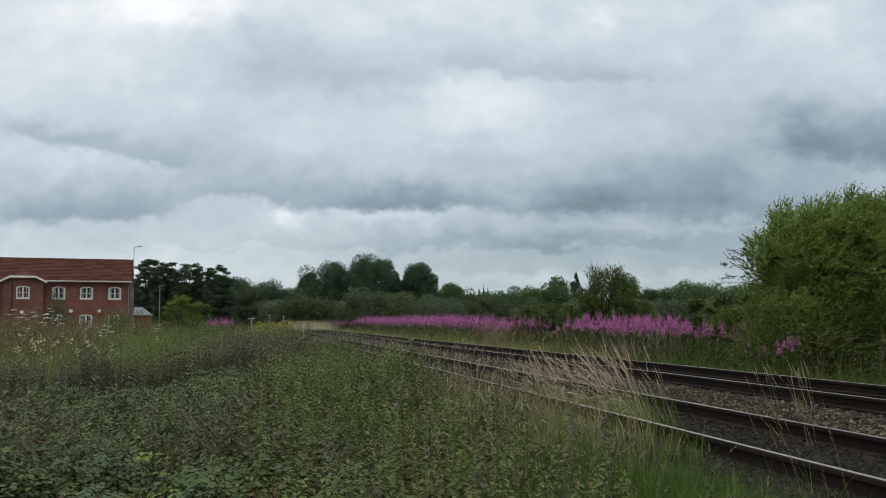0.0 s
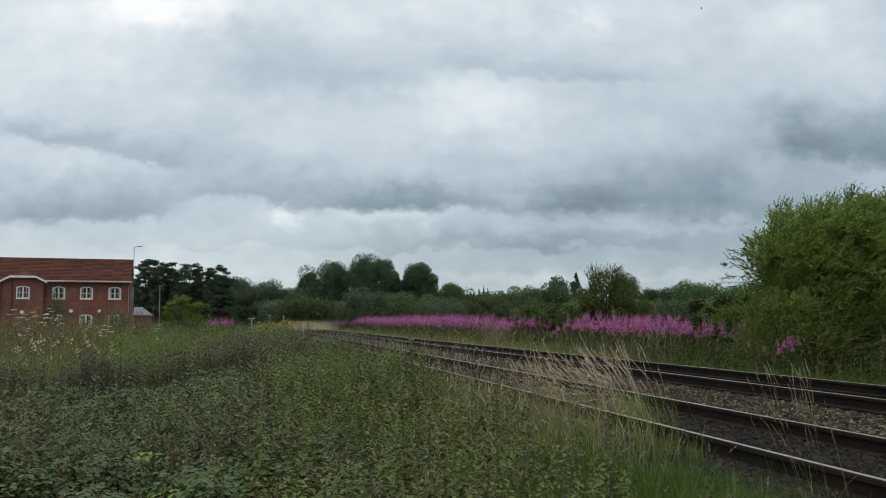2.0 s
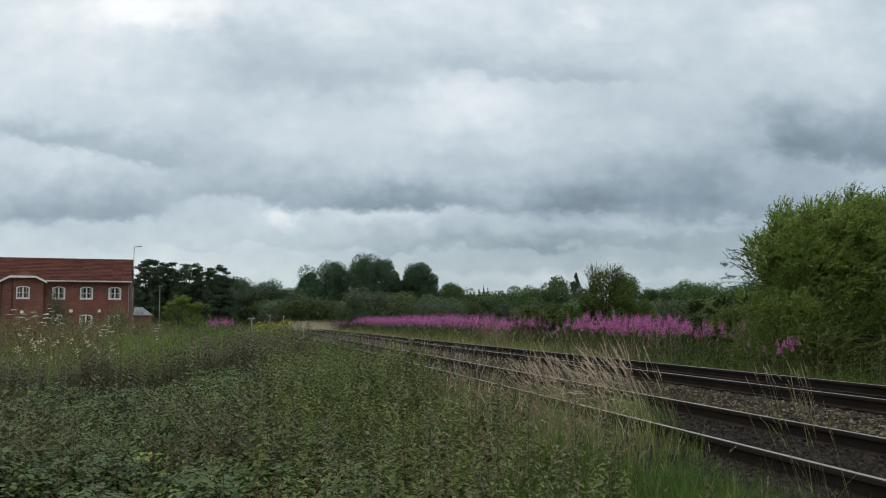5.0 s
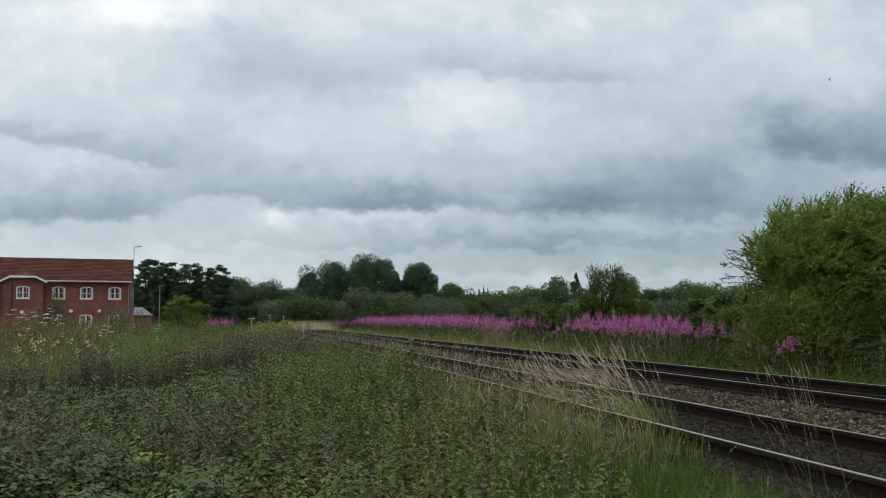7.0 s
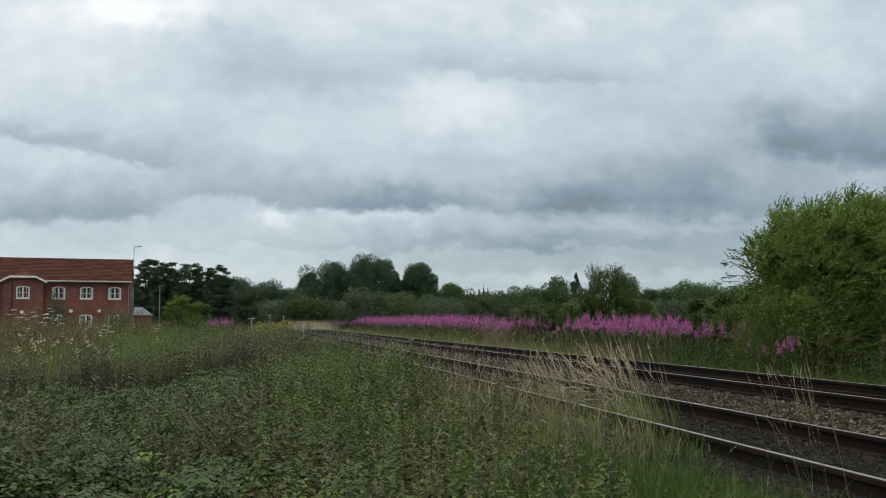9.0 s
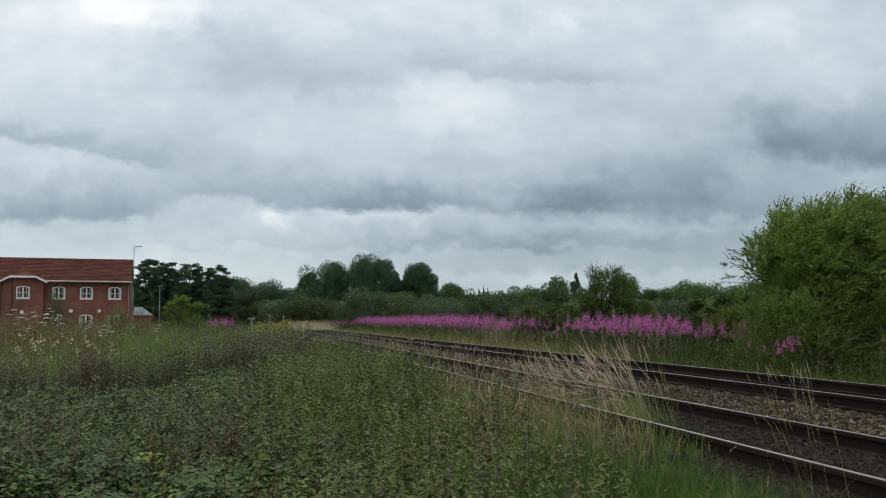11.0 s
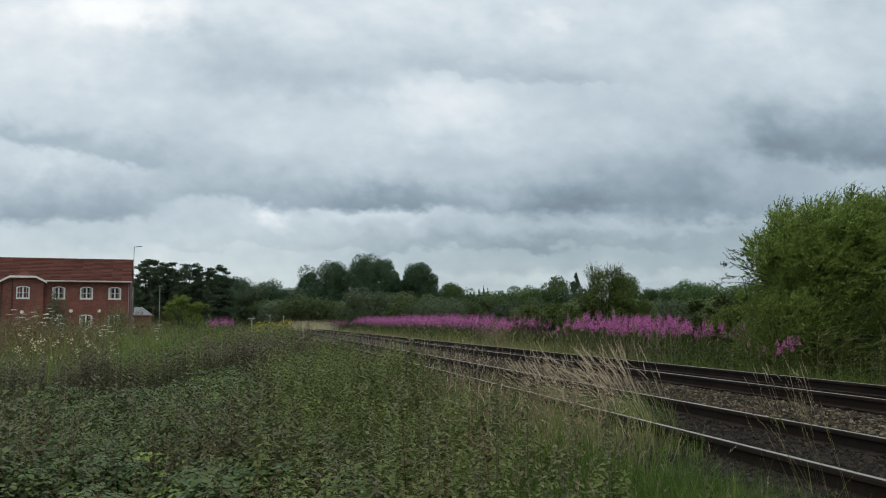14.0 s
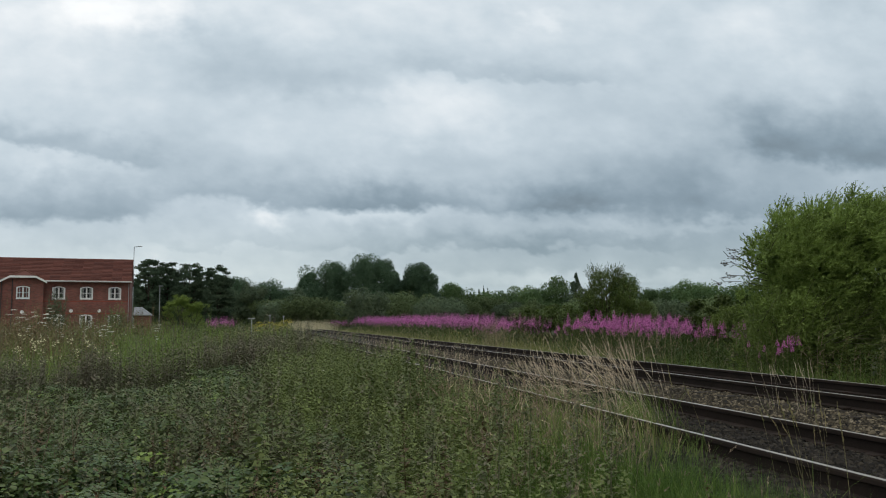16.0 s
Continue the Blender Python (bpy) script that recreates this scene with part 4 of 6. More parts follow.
def tall_weed(x, y, h, seed, mat=None):
    """A single big seeding weed: stem, side shoots and ragged tassels."""
    rng = np.random.default_rng(seed)
    plant = empty("mugwort_plant", pose(x, y, float(land(x, y))), "tall dull purple-brown seeding weed in the verge", "weed", "tall seeding weeds")
    part("stem", tube(bmesh.new(), [(0, 0, 0), (0.01, 0.01, h * 0.5), (0.02, 0.0, h * 0.98)], [0.006, 0.005, 0.002], 5), M_SPIKE, plant)
    pairs = []
    for i in range(34):
        t = 0.25 + 0.75 * i / 34
        a = i * 2.4
        reach = (0.13 if t < 0.8 else 0.08) * (1.1 - 0.7 * t) * rng.uniform(0.7, 1.3) + 0.015
        for k in range(7):
            s = (k + 0.5) / 7
            p = np.array([math.cos(a) * reach * s, math.sin(a) * reach * s, h * t + reach * (0.8 * s - 0.5 * s * s)]) + rng.normal(0, 0.006, 3)
            v = spun(np.array(LEAFLET[0]) * rng.uniform(0.022, 0.042), rng.uniform(-0.9, 0.6), rng.uniform(0, 6.28))
            pairs.append((v + p, LEAFLET[1]))
    child("foliage", mesh_of("foliage", *joined(*pairs), mat or M_SPIKE), plant)
    SWAYING.append(plant)
    return plant


for i, (x, y, h) in enumerate([(0.39, 6.6, 1.02), (0.62, 6.7, 0.95), (0.98, 6.8, 0.85), (1.12, 6.2, 0.74), (0.24, 5.6, 0.78), (-0.35, 5.3, 0.72), (0.75, 5.6, 0.74), (-1.4, 5.9, 0.74), (-0.1, 7.4, 0.95), (0.5, 8.2, 0.98)]):
    tall_weed(x, y, h, 500 + i)


def grass_tuft(u, v, n, height, spread, seed, label, mat, wind=0.5, bends=(0.1, 0.3, 0.5, 0.85)):
    """A tuft of seeding straw that the wind bends down the line."""
    rng = np.random.default_rng(seed)
    xy = place(u, v)
    tuft = empty("grass_tuft", pose(xy[0], xy[1], float(land(*xy))), label, "grass tuft", "wind-bent grass along the rails")
    pairs = []
    for k in range(4):
        m = max(1, n // 4)
        shape = seed_stem(bends[k], 0.27, 0.003, 24, 0.0105, np.random.default_rng(seed + k))
        pos = np.column_stack([rng.normal(0, spread, m), rng.normal(0, spread, m), np.zeros(m)])
        pairs.append(scatter(shape, pos, turns(math.pi / 2 + rng.normal(0, 0.45, m), -np.abs(rng.normal(wind, 0.2, m))), height * rng.uniform(0.6, 1.15, m)))
    tagged(child("straw", mesh_of("straw", *joined(*pairs), mat), tuft), kind="stuff")
    m = n * 3 if spread > 0.1 else n // 2
    pos = np.column_stack([rng.normal(0, spread, m), rng.normal(0, spread, m), np.zeros(m)])
    green = scatter(blade(0.9, 0.006, 4), pos, turns(math.pi / 2 + rng.normal(0, 1.0, m), -np.abs(rng.normal(0.1, 0.2, m))), height * rng.uniform(0.3, 0.62, m))
    tagged(child("undergrowth", mesh_of("undergrowth", *green, M_GRASS), tuft, "green blades at the foot"), kind="stuff")
    TUFTS.append(tuft)


def tufts():
    rng = random.Random(5)
    for i in range(18):
        v = rng.uniform(8.9, 13.0)
        grass_tuft(rng.uniform(3.85, 4.45), v, 20, rng.uniform(0.76, 1.02) * (1.0 if v < 11.2 else 0.72), 0.15, 100 + i, "straw-coloured seeding grass leaning over the rails", M_STRAW, 0.26, (0.08, 0.25, 0.5, 1.1))
    for i in range(10):
        grass_tuft(rng.uniform(3.2, 3.6), rng.uniform(6.8, 12.0), 9, rng.uniform(0.55, 0.75), 0.12, 120 + i, "thin yellow-green seeding grass beside the rail", M_MIXGRASS, 0.2)
    for i in range(12):
        grass_tuft(rng.uniform(3.1, 3.5), 9.8 + i * 1.3, 12, rng.uniform(0.36, 0.52), 0.16, 130 + i, "short straw-coloured seeding grass beside the rail", M_STRAW, 0.3)
    for i in range(3):
        grass_tuft(rng.uniform(6.3, 6.6), 9.5 + i * 0.3, 9, 0.6, 0.09, 160 + i, "a few pale grass stems in the ballast", M_STRAW, 0.05, (0.02, 0.06, 0.12, 0.25))
    for i in range(4):
        grass_tuft(3.42 + rng.uniform(-0.1, 0.1), 4.92 + i * 0.1, 7, 0.66, 0.07, 200 + i, "thin green and straw grass stems beside the rail", M_MIXGRASS, 0.02, (0.02, 0.06, 0.12, 0.3))


tufts()


# ---- trees and bushes ----
SPRAY = CLUMP


def facing(normal, roll):
    """Rotation matrices that turn a flat leaf's upper side along each normal."""
    w = normal / (np.linalg.norm(normal, axis=1)[:, None] + 1e-6)
    side = np.cross(w, np.array([0.31, 0.87, 0.13]))
    side /= np.linalg.norm(side, axis=1)[:, None] + 1e-6
    other = np.cross(w, side)
    c, s = np.cos(roll)[:, None], np.sin(roll)[:, None]
    return np.stack([side * c + other * s, other * c - side * s, w], -1)


def crown_points(rng, n, h, w, bole, blobs, flat=1.0, shape=2.0, lump=1.0, fuzz=0.0):
    """Leaf places on the shells of many overlapping clumps that fill a crown."""
    lo = h * bole
    ch = h - lo
    c, r = [], []
    while len(c) < blobs:
        q = rng.uniform(-1, 1, 3)
        d = (abs(q[0]) ** 2 + abs(q[1]) ** 2) ** (shape / 2) + abs(q[2]) ** shape
        if d > 1 or d < 0.12:
            continue
        rad = w * rng.uniform(0.13, 0.25) * lump
        c.append((q[0] * (w / 2 - rad * 0.8), q[1] * (w / 2 - rad * 0.8), lo + ch / 2 + q[2] * (ch / 2 - rad * 0.75 * flat)))
        r.append(rad)
    c, r = np.array(c), np.array(r)
    k = rng.choice(blobs, n, p=r ** 2 / (r ** 2).sum())
    d = rng.normal(0, 1, (n, 3))
    d /= np.linalg.norm(d, axis=1)[:, None]
    d[:, 2] *= flat
    p = c[k] + d * (r[k] * (1.03 - 0.38 * rng.random(n) ** 1.5))[:, None]
    p += rng.normal(0, fuzz, p.shape) * np.array([1, 1, 0.5])
    return p, c, d


def tree(name, label, x, y, h, w, mat, seed, n=2600, leaf=0.5, bole=0.15, blobs=26, category="tree", group="", flat=0.85, shape=2.6, lump=1.0, fuzz=0.0, cone=False):
    rng = np.random.default_rng(seed)
    z = float(land(x, y))
    top = empty(name, pose(x, y, z), label, category, group)
    p, c, d = crown_points(rng, n, h, w, bole, blobs, flat, shape, lump, fuzz)
    if cone:
        p[:, :2] *= (1.9 * (1 - p[:, 2] / h) + 0.06)[:, None]
    up = p[:, 2] > 0.05
    p, d = p[up], d[up]
    m = len(p)
    rot = facing(d + rng.normal(0, 0.32, (m, 3)) + np.array([0, 0, 0.1]), rng.uniform(0, 6.28, m))
    bm = bmesh.new()
    tr = max(0.02, h * 0.016)
    tube(bm, [(0, 0, -0.1), (0.01 * h, 0, h * 0.35), (0, 0.01 * h, h * 0.8)], [tr * 1.4, tr, tr * 0.3])
    for q in c[: min(len(c), 14)]:
        s = min(h * 0.6, max(h * 0.08, q[2] * 0.55))
        mid = (q[0] * 0.5, q[1] * 0.5, s + (q[2] - s) * 0.35)
        tube(bm, [(0, 0, s), mid, tuple(q)], [tr * 0.55, tr * 0.35, tr * 0.12], 5)
    part("trunk", bm, M_BARK, top, smooth=True)
    child("crown", mesh_of("crown", *scatter(SPRAY, p, rot, leaf * rng.uniform(0.6, 1.3, m)), mat), top)
    return top


# x, y, height, crown width
PINES = [(-48.7, 150.0, 12.1, 5.4), (-47.4, 156.0, 12.0, 5.4), (-41.9, 150.0, 11.3, 6.2), (-36.8, 148.0, 10.8, 5.5)]
FIELD_TREES = [(-43.1, 185.0, 11.7, 8.4), (-43.3, 200.0, 11.7, 9.7), (-37.1, 195.0, 10.3, 10.4), (-33.1, 200.0, 8.9, 8.1), (-56.0, 170.0, 9.3, 9.6), (-51.8, 172.0, 9.6, 11.1), (-45.9, 168.0, 9.1, 12.2), (-40.5, 165.0, 8.2, 9.3)]
POPLARS = [(-29.1, 225.0, 16.9, 15.0), (-17.7, 220.0, 18.1, 13.4), (-5.4, 228.0, 15.7, 11.4), (-12.8, 232.0, 14.2, 7.7), (-34.2, 230.0, 13.8, 5.9)]
TREELINE = [(2.4, 240.0, 11.7, 10.1), (7.3, 245.0, 10.1, 9.9), (12.6, 260.0, 9.8, 10.5), (18.8, 250.0, 11.0, 11.7), (24.1, 245.0, 10.7, 11.9), (29.4, 235.0, 13.4, 10.6), (43.3, 215.0, 12.5, 9.0), (56.9, 250.0, 10.7, 10.1), (61.1, 245.0, 10.8, 10.9), (63.3, 235.0, 12.5, 9.9), (68.9, 235.0, 11.9, 13.3), (75.3, 230.0, 11.0, 14.9), (88.6, 235.0, 11.5, 17.1)]
SCRUB = [(24.4, 150.0, 5.2, 10.9), (-26.3, 150.0, 4.4, 8.5), (-20.8, 140.0, 5.1, 10.4), (-17.2, 150.0, 4.8, 7.3), (-11.8, 135.0, 6.6, 8.5), (-8.8, 150.0, 6.3, 8.5), (-5.7, 165.0, 7.2, 10.7), (-0.8, 150.0, 5.5, 9.7), (4.1, 160.0, 5.4, 10.4), (8.6, 165.0, 6.0, 9.3), (10.8, 150.0, 4.7, 7.3), (13.6, 140.0, 4.9, 6.8), (28.0, 130.0, 4.5, 6.3), (37.9, 150.0, 5.2, 9.7), (43.5, 150.0, 5.0, 10.9), (-32.2, 165.0, 5.4, 8.0), (45.8, 140.0, 4.3, 11.3)]
GREY_TREES = [(-34.7, 165.0, 8.7, 6.7), (30.0, 200.0, 8.7, 9.7)]
SPIRES = [(33.0, 225.0, 13.6, 5.6), (15.9, 400.0, 16.9, 2.2), (17.9, 400.0, 17.1, 2.2), (19.7, 400.0, 16.6, 2.2)]


def woods():
    for i, (x, y, h, w) in enumerate(PINES):
        tree("pine_tree", "dark pine with flat-topped open crown", x, y, h, w, M_PINE, 300 + i, 26000, 0.2, 0.0, 230, group="pines beside the house", flat=0.3, lump=0.4, fuzz=0.2)
    for i, (x, y, h, w) in enumerate(FIELD_TREES):
        tree("tree", "dark green broadleaf tree at the field edge", x, y, h, w, (M_POPLAR, M_TREE_GREY)[i % 2], 320 + i, 9000, 0.32, 0.0, 44, lump=0.9, fuzz=0.08)
    for i, (x, y, h, w) in enumerate(POPLARS):
        tree("poplar_tree", "tall rounded poplar standing over the woods", x, y, h, w, M_POPLAR, 340 + i, 34000, 0.3, 0.1 if i != 2 else 0.32, 34, group="tall poplars", flat=1.0, shape=3.0, lump=0.95, fuzz=0.12)
    for i, (x, y, h, w) in enumerate(TREELINE):
        tree("tree", "distant dark green broadleaf tree", x, y, h, w, M_TREE, 360 + i, 9000, 0.42, 0.0, 60, group="distant treeline", lump=0.95, fuzz=0.0)
    for i, (x, y, h, w) in enumerate(SCRUB):
        tree("scrub_tree", "mid-green scrub tree in front of the woods", x, y, h, w, (M_TREE_LIGHT, M_TREE_GREY)[i % 3 == 1], 400 + i, 8000, 0.3, 0.0, 30, group="scrub before the woods", lump=0.9, fuzz=0.05)
    for i, (x, y, h, w) in enumerate(GREY_TREES):
        tree("grey_willow_tree", "grey-green willow tree in the woods", x, y, h, w, M_TREE_GREY, 430 + i, 6000, 0.38, 0.0)
    # Only the first is a conifer; the far three stand for Lombardy poplars.
    for i, (x, y, h, w) in enumerate(SPIRES):
        tree("spire_tree", "narrow pointed dark tree on the skyline", x, y, h, w, M_PINE, 440 + i, 3000, 0.4, 0.0, 60, shape=4.0, lump=0.8, cone=True)


woods()


def bush(name, label, x, y, h, w, seed, shoots, leaves, mat, leaf=0.07, fullness=4.0, droop=0.35, group="", blade_shape=LEAFLET, ragged=0.0, foot_at=0.3):
    """A many-stemmed shrub: arching shoots from one stool, each set with slim leaves."""
    rng = np.random.default_rng(seed)
    top = empty(name, pose(x, y, float(land(x, y))), label, "bush", group)
    bm = bmesh.new()
    pos = []
    for i in range(shoots):
        a = rng.uniform(0, 6.28)
        k = math.sqrt(rng.random())
        reach = w / 2 * k * (1 + 0.10 * math.sin(3 * a + seed))
        rise = h * (1 - droop * k ** fullness) * rng.uniform(0.35, 1.0) ** 0.55 * (1 + 0.06 * math.sin(5 * a + 2 * seed))
        if rng.random() < 0.3:
            rise *= 1 + ragged * rng.random()
            reach *= 1 + ragged * 0.8 * rng.random()
        low = rng.random() ** 2 * 0.25
        tip = np.array([math.cos(a) * reach * 1.05, math.sin(a) * reach * 1.05, rise])
        foot = np.array([math.cos(a) * reach * (foot_at + low), math.sin(a) * reach * (foot_at + low), 0.0])
        knee = np.array([math.cos(a) * reach * 0.85, math.sin(a) * reach * 0.85, rise * 0.5])
        ts = np.linspace(0, 1, 5)[:, None]
        curve = (1 - ts) ** 2 * foot + 2 * ts * (1 - ts) * knee + ts ** 2 * tip
        if i % 4 == 0:
            tube(bm, [tuple(q) for q in curve], [0.02, 0.016, 0.012, 0.008, 0.003], 4)
        t = 0.08 + 0.92 * rng.random(leaves) ** 0.75
        q = (1 - t)[:, None] ** 2 * foot + 2 * (t * (1 - t))[:, None] * knee + (t ** 2)[:, None] * tip
        q += rng.normal(0, 1.0, q.shape) * (0.03 + leaf * 2.2 * (1 - t))[:, None]
        pos.append(q)
    pos = np.concatenate(pos)
    pos = pos[pos[:, 2] > 0.05]
    n = len(pos)
    part("branching", bm, M_BARK, top, smooth=True)
    rot = turns(rng.uniform(0, 6.28, n), rng.uniform(-0.5, 1.3, n), rng.uniform(-0.7, 0.7, n))
    child("foliage", mesh_of("leaves", *scatter(blade_shape, pos, rot, leaf * rng.uniform(0.7, 1.4, n)), mat), top)
    return top


def leafy_bush(name, label, x, y, h, w, seed, mat, sprays, leaves, leaf, blobs, lump=0.55, up=0.5, bare=0.04, blade_shape=LEAFLET, plume=1.0, group=""):
    """A dense shrub: limbs to many clumps, and from each clump short sprays of leaves that push outwards and up."""
    rng = np.random.default_rng(seed)
    top = empty(name, pose(x, y, float(land(x, y))), label, "bush", group)
    c, r = [], []
    while len(c) < blobs:
        q = rng.uniform(-1, 1, 3)
        q[2] = abs(q[2])
        d = (q[0] ** 2 + q[1] ** 2) ** 2.2 + q[2] ** 4
        if d > 1 or d < 0.1:
            continue
        rad = (w * h * 2) ** 0.5 * 0.8 * lump * rng.uniform(0.09, 0.21)
        c.append((q[0] * (w / 2 - rad * 0.9), q[1] * (w / 2 - rad * 0.9), max(rad * 0.5, q[2] * (h - rad * 1.0))))
        r.append(rad)
    c, r = np.array(c), np.array(r)
    k = rng.choice(blobs, sprays, p=r ** 2 / (r ** 2).sum())
    d = rng.normal(0, 1, (sprays, 3))
    d /= np.linalg.norm(d, axis=1)[:, None]
    outward = c[k] - np.array([0, 0, h * 0.25])
    d += 0.45 * outward / (np.linalg.norm(outward, axis=1)[:, None] + 0.01) + np.array([0, 0, up])
    d /= np.linalg.norm(d, axis=1)[:, None]
    stray = rng.random(sprays) < bare
    reach = plume * r[k] * rng.uniform(0.7, 1.2, sprays) * np.where(stray, 1.75 if bare > 0.08 else 1.3, 1.0)
    t = rng.uniform(0.3, 1.0, (sprays, leaves))
    pos = c[k][:, None, :] + d[:, None, :] * (reach[:, None] * t)[:, :, None]
    pos[:, :, 2] -= 0.12 * reach[:, None] * t ** 2
    pos += rng.normal(0, 1, pos.shape) * (leaf * 1.1 * (1.2 - t))[:, :, None]
    thin = stray[:, None] & (rng.random((sprays, leaves)) < 0.55)
    pos = pos[~thin]
    pos = pos[pos[:, 2] > 0.03]
    bm = bmesh.new()
    tr = max(0.012, h * 0.012)
    for q in c[: min(blobs, 36)]:
        foot = (q[0] * 0.25, q[1] * 0.25, -0.05)
        tube(bm, [foot, (q[0] * 0.55, q[1] * 0.55, q[2] * 0.5), tuple(q)], [tr, tr * 0.7, tr * 0.25], 5)
    part("branching", bm, M_BARK, top, smooth=True)
    bm = bmesh.new()
    for i in np.flatnonzero(stray)[:160]:
        p = c[k[i]]
        e = p + d[i] * reach[i] - np.array([0, 0, 0.12 * reach[i]])
        tube(bm, [tuple(p), tuple((p + e) / 2 + np.array([0, 0, 0.02])), tuple(e)], [tr * 0.3, tr * 0.2, tr * 0.08], 3)
    tagged(part("twig_growth", bm, M_BARK, top), kind="stuff")
    n = len(pos)
    rot = turns(rng.uniform(0, 6.28, n), rng.uniform(-0.6, 1.3, n), rng.uniform(-0.7, 0.7, n))
    child("foliage", mesh_of("leaves", *scatter(blade_shape, pos, rot, leaf * rng.uniform(0.65, 1.35, n)), mat), top)
    if name == "willow_bush":
        WILLOWS.append(top)
    return top


def aimed(d, roll):
    """Rotation matrices that lay a leaf's length along each direction d, rolled about it."""
    side = np.cross(d, np.array([0.0, 0.0, 1.0]))
    side /= np.linalg.norm(side, axis=1)[:, None] + 1e-6
    up = np.cross(side, d)
    c, s = np.cos(roll)[:, None], np.sin(roll)[:, None]
    return np.stack([side * c + up * s, d, up * c - side * s], -1)


def plume_bush(name, label, x, y, lobes, seed, mat, shoots, leaves, length, leaf, wind=0.25, bare=0.02, clumps=150):
    """A willow: limbs to a few great lobes, and on them many upswept wands, each set with slim leaves along it.
    lobes: centre from the foot and three half sizes."""
    rng = np.random.default_rng(seed)
    top = empty(name, pose(x, y, float(land(x, y))), label, "bush")
    lobes = np.array(lobes)
    area = (lobes[:, 3] * lobes[:, 5]) ** 0.8
    tufts_of = rng.choice(len(lobes), clumps, p=area / area.sum())
    out = rng.normal(0, 1, (clumps, 3))
    out[:, 1] -= 0.4
    out[:, 2] += 0.2
    out /= np.linalg.norm(out, axis=1)[:, None]
    heart = lobes[tufts_of, :3] + out * lobes[tufts_of, 3:] * rng.uniform(0.7, 1.0, clumps)[:, None]
    girth = rng.uniform(0.22, 0.5, clumps) * length / 0.5
    k = rng.choice(clumps, shoots, p=girth ** 2 / (girth ** 2).sum())
    d = rng.normal(0, 1, (shoots, 3))
    d /= np.linalg.norm(d, axis=1)[:, None]
    foot = heart[k] + d * (girth[k] * rng.uniform(0.2, 1.0, shoots) ** 0.6)[:, None]
    way = 0.6 * d + 0.35 * out[k] + np.array([wind, -0.05, 0.55]) + rng.normal(0, 0.2, (shoots, 3))
    way /= np.linalg.norm(way, axis=1)[:, None]
    stray = rng.random(shoots) < bare
    reach = length * rng.uniform(0.55, 1.15, shoots) * np.where(stray, 1.5, 1.0)
    t = (np.arange(leaves)[None, :] + rng.random((shoots, leaves))) / leaves
    bend = np.array([wind * 0.9, 0.0, -0.25])
    pos = foot[:, None, :] + way[:, None, :] * (reach[:, None] * t)[:, :, None] + bend * (0.5 * reach[:, None] * t ** 2)[:, :, None]
    along = way[:, None, :] + bend * t[:, :, None] + rng.normal(0, 0.42, (shoots, leaves, 3))
    along /= np.linalg.norm(along, axis=2)[:, :, None]
    size = leaf * (1.15 - 0.55 * t) * rng.uniform(0.7, 1.3, t.shape)
    keep = (pos[:, :, 2] > 0.03) & ~(stray[:, None] & (rng.random(t.shape) < 0.4))
    bm = bmesh.new()
    for lx, ly, lz, rx, ry, rz in lobes:
        for j in range(5):
            e = (lx + rng.uniform(-0.6, 0.6) * rx, ly + rng.uniform(-0.6, 0.6) * ry, lz + rng.uniform(-0.2, 0.7) * rz)
            tube(bm, [(e[0] * 0.3 + lx * 0.2, e[1] * 0.3, -0.05), (e[0] * 0.7 + lx * 0.15, e[1] * 0.7, e[2] * 0.5), e], [0.06, 0.04, 0.012], 5)
    part("branching", bm, M_BARK, top, smooth=True)
    bm = bmesh.new()
    for i in np.flatnonzero(stray)[:150]:
        q = foot[i] + way[i] * reach[i] + bend * 0.5 * reach[i]
        tube(bm, [tuple(foot[i]), tuple((foot[i] + q) / 2 + np.array([0, 0, 0.02])), tuple(q)], [0.010, 0.007, 0.003], 3)
    tagged(part("twig_growth", bm, M_BARK, top), kind="stuff")
    n = int(keep.sum())
    wands = scatter(WAND_LEAF, pos[keep], aimed(along[keep], rng.uniform(0, 6.28, n)), size[keep])
    m = shoots * 2
    k = rng.choice(len(lobes), m, p=area / area.sum())
    q = rng.normal(0, 1, (m, 3))
    q *= (rng.random(m) ** 0.25 / np.linalg.norm(q, axis=1))[:, None]
    inner = lobes[k, :3] + q * lobes[k, 3:] * 0.82
    high = inner[:, 2] > 0.15
    inner, q = inner[high], q[high]
    m = len(inner)
    inside = scatter(LEAFLET, inner, facing(q + rng.normal(0, 0.5, (m, 3)), rng.uniform(0, 6.28, m)), rng.uniform(0.07, 0.13, m))
    child("foliage", mesh_of("leaves", *joined(wands, inside), mat), top)
    WILLOWS.append(top)
    return top


WAND_LEAF = ([(0, 0, 0), (0.16, 0.4, 0.03), (0, 1, -0.08), (-0.16, 0.4, 0.03)], [(0, 1, 2, 3)])
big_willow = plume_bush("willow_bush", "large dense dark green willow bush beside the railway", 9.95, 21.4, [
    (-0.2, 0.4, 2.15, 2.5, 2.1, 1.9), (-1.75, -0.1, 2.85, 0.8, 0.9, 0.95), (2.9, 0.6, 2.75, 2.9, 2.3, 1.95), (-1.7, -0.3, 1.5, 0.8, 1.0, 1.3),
    (-0.6, -0.4, 3.2, 1.1, 1.0, 0.95), (1.2, -0.5, 3.45, 1.3, 1.1, 1.0)], 71, M_WILLOW_SHADED, 20000, 14, 0.34, 0.085, 0.3, 0.02, 420)
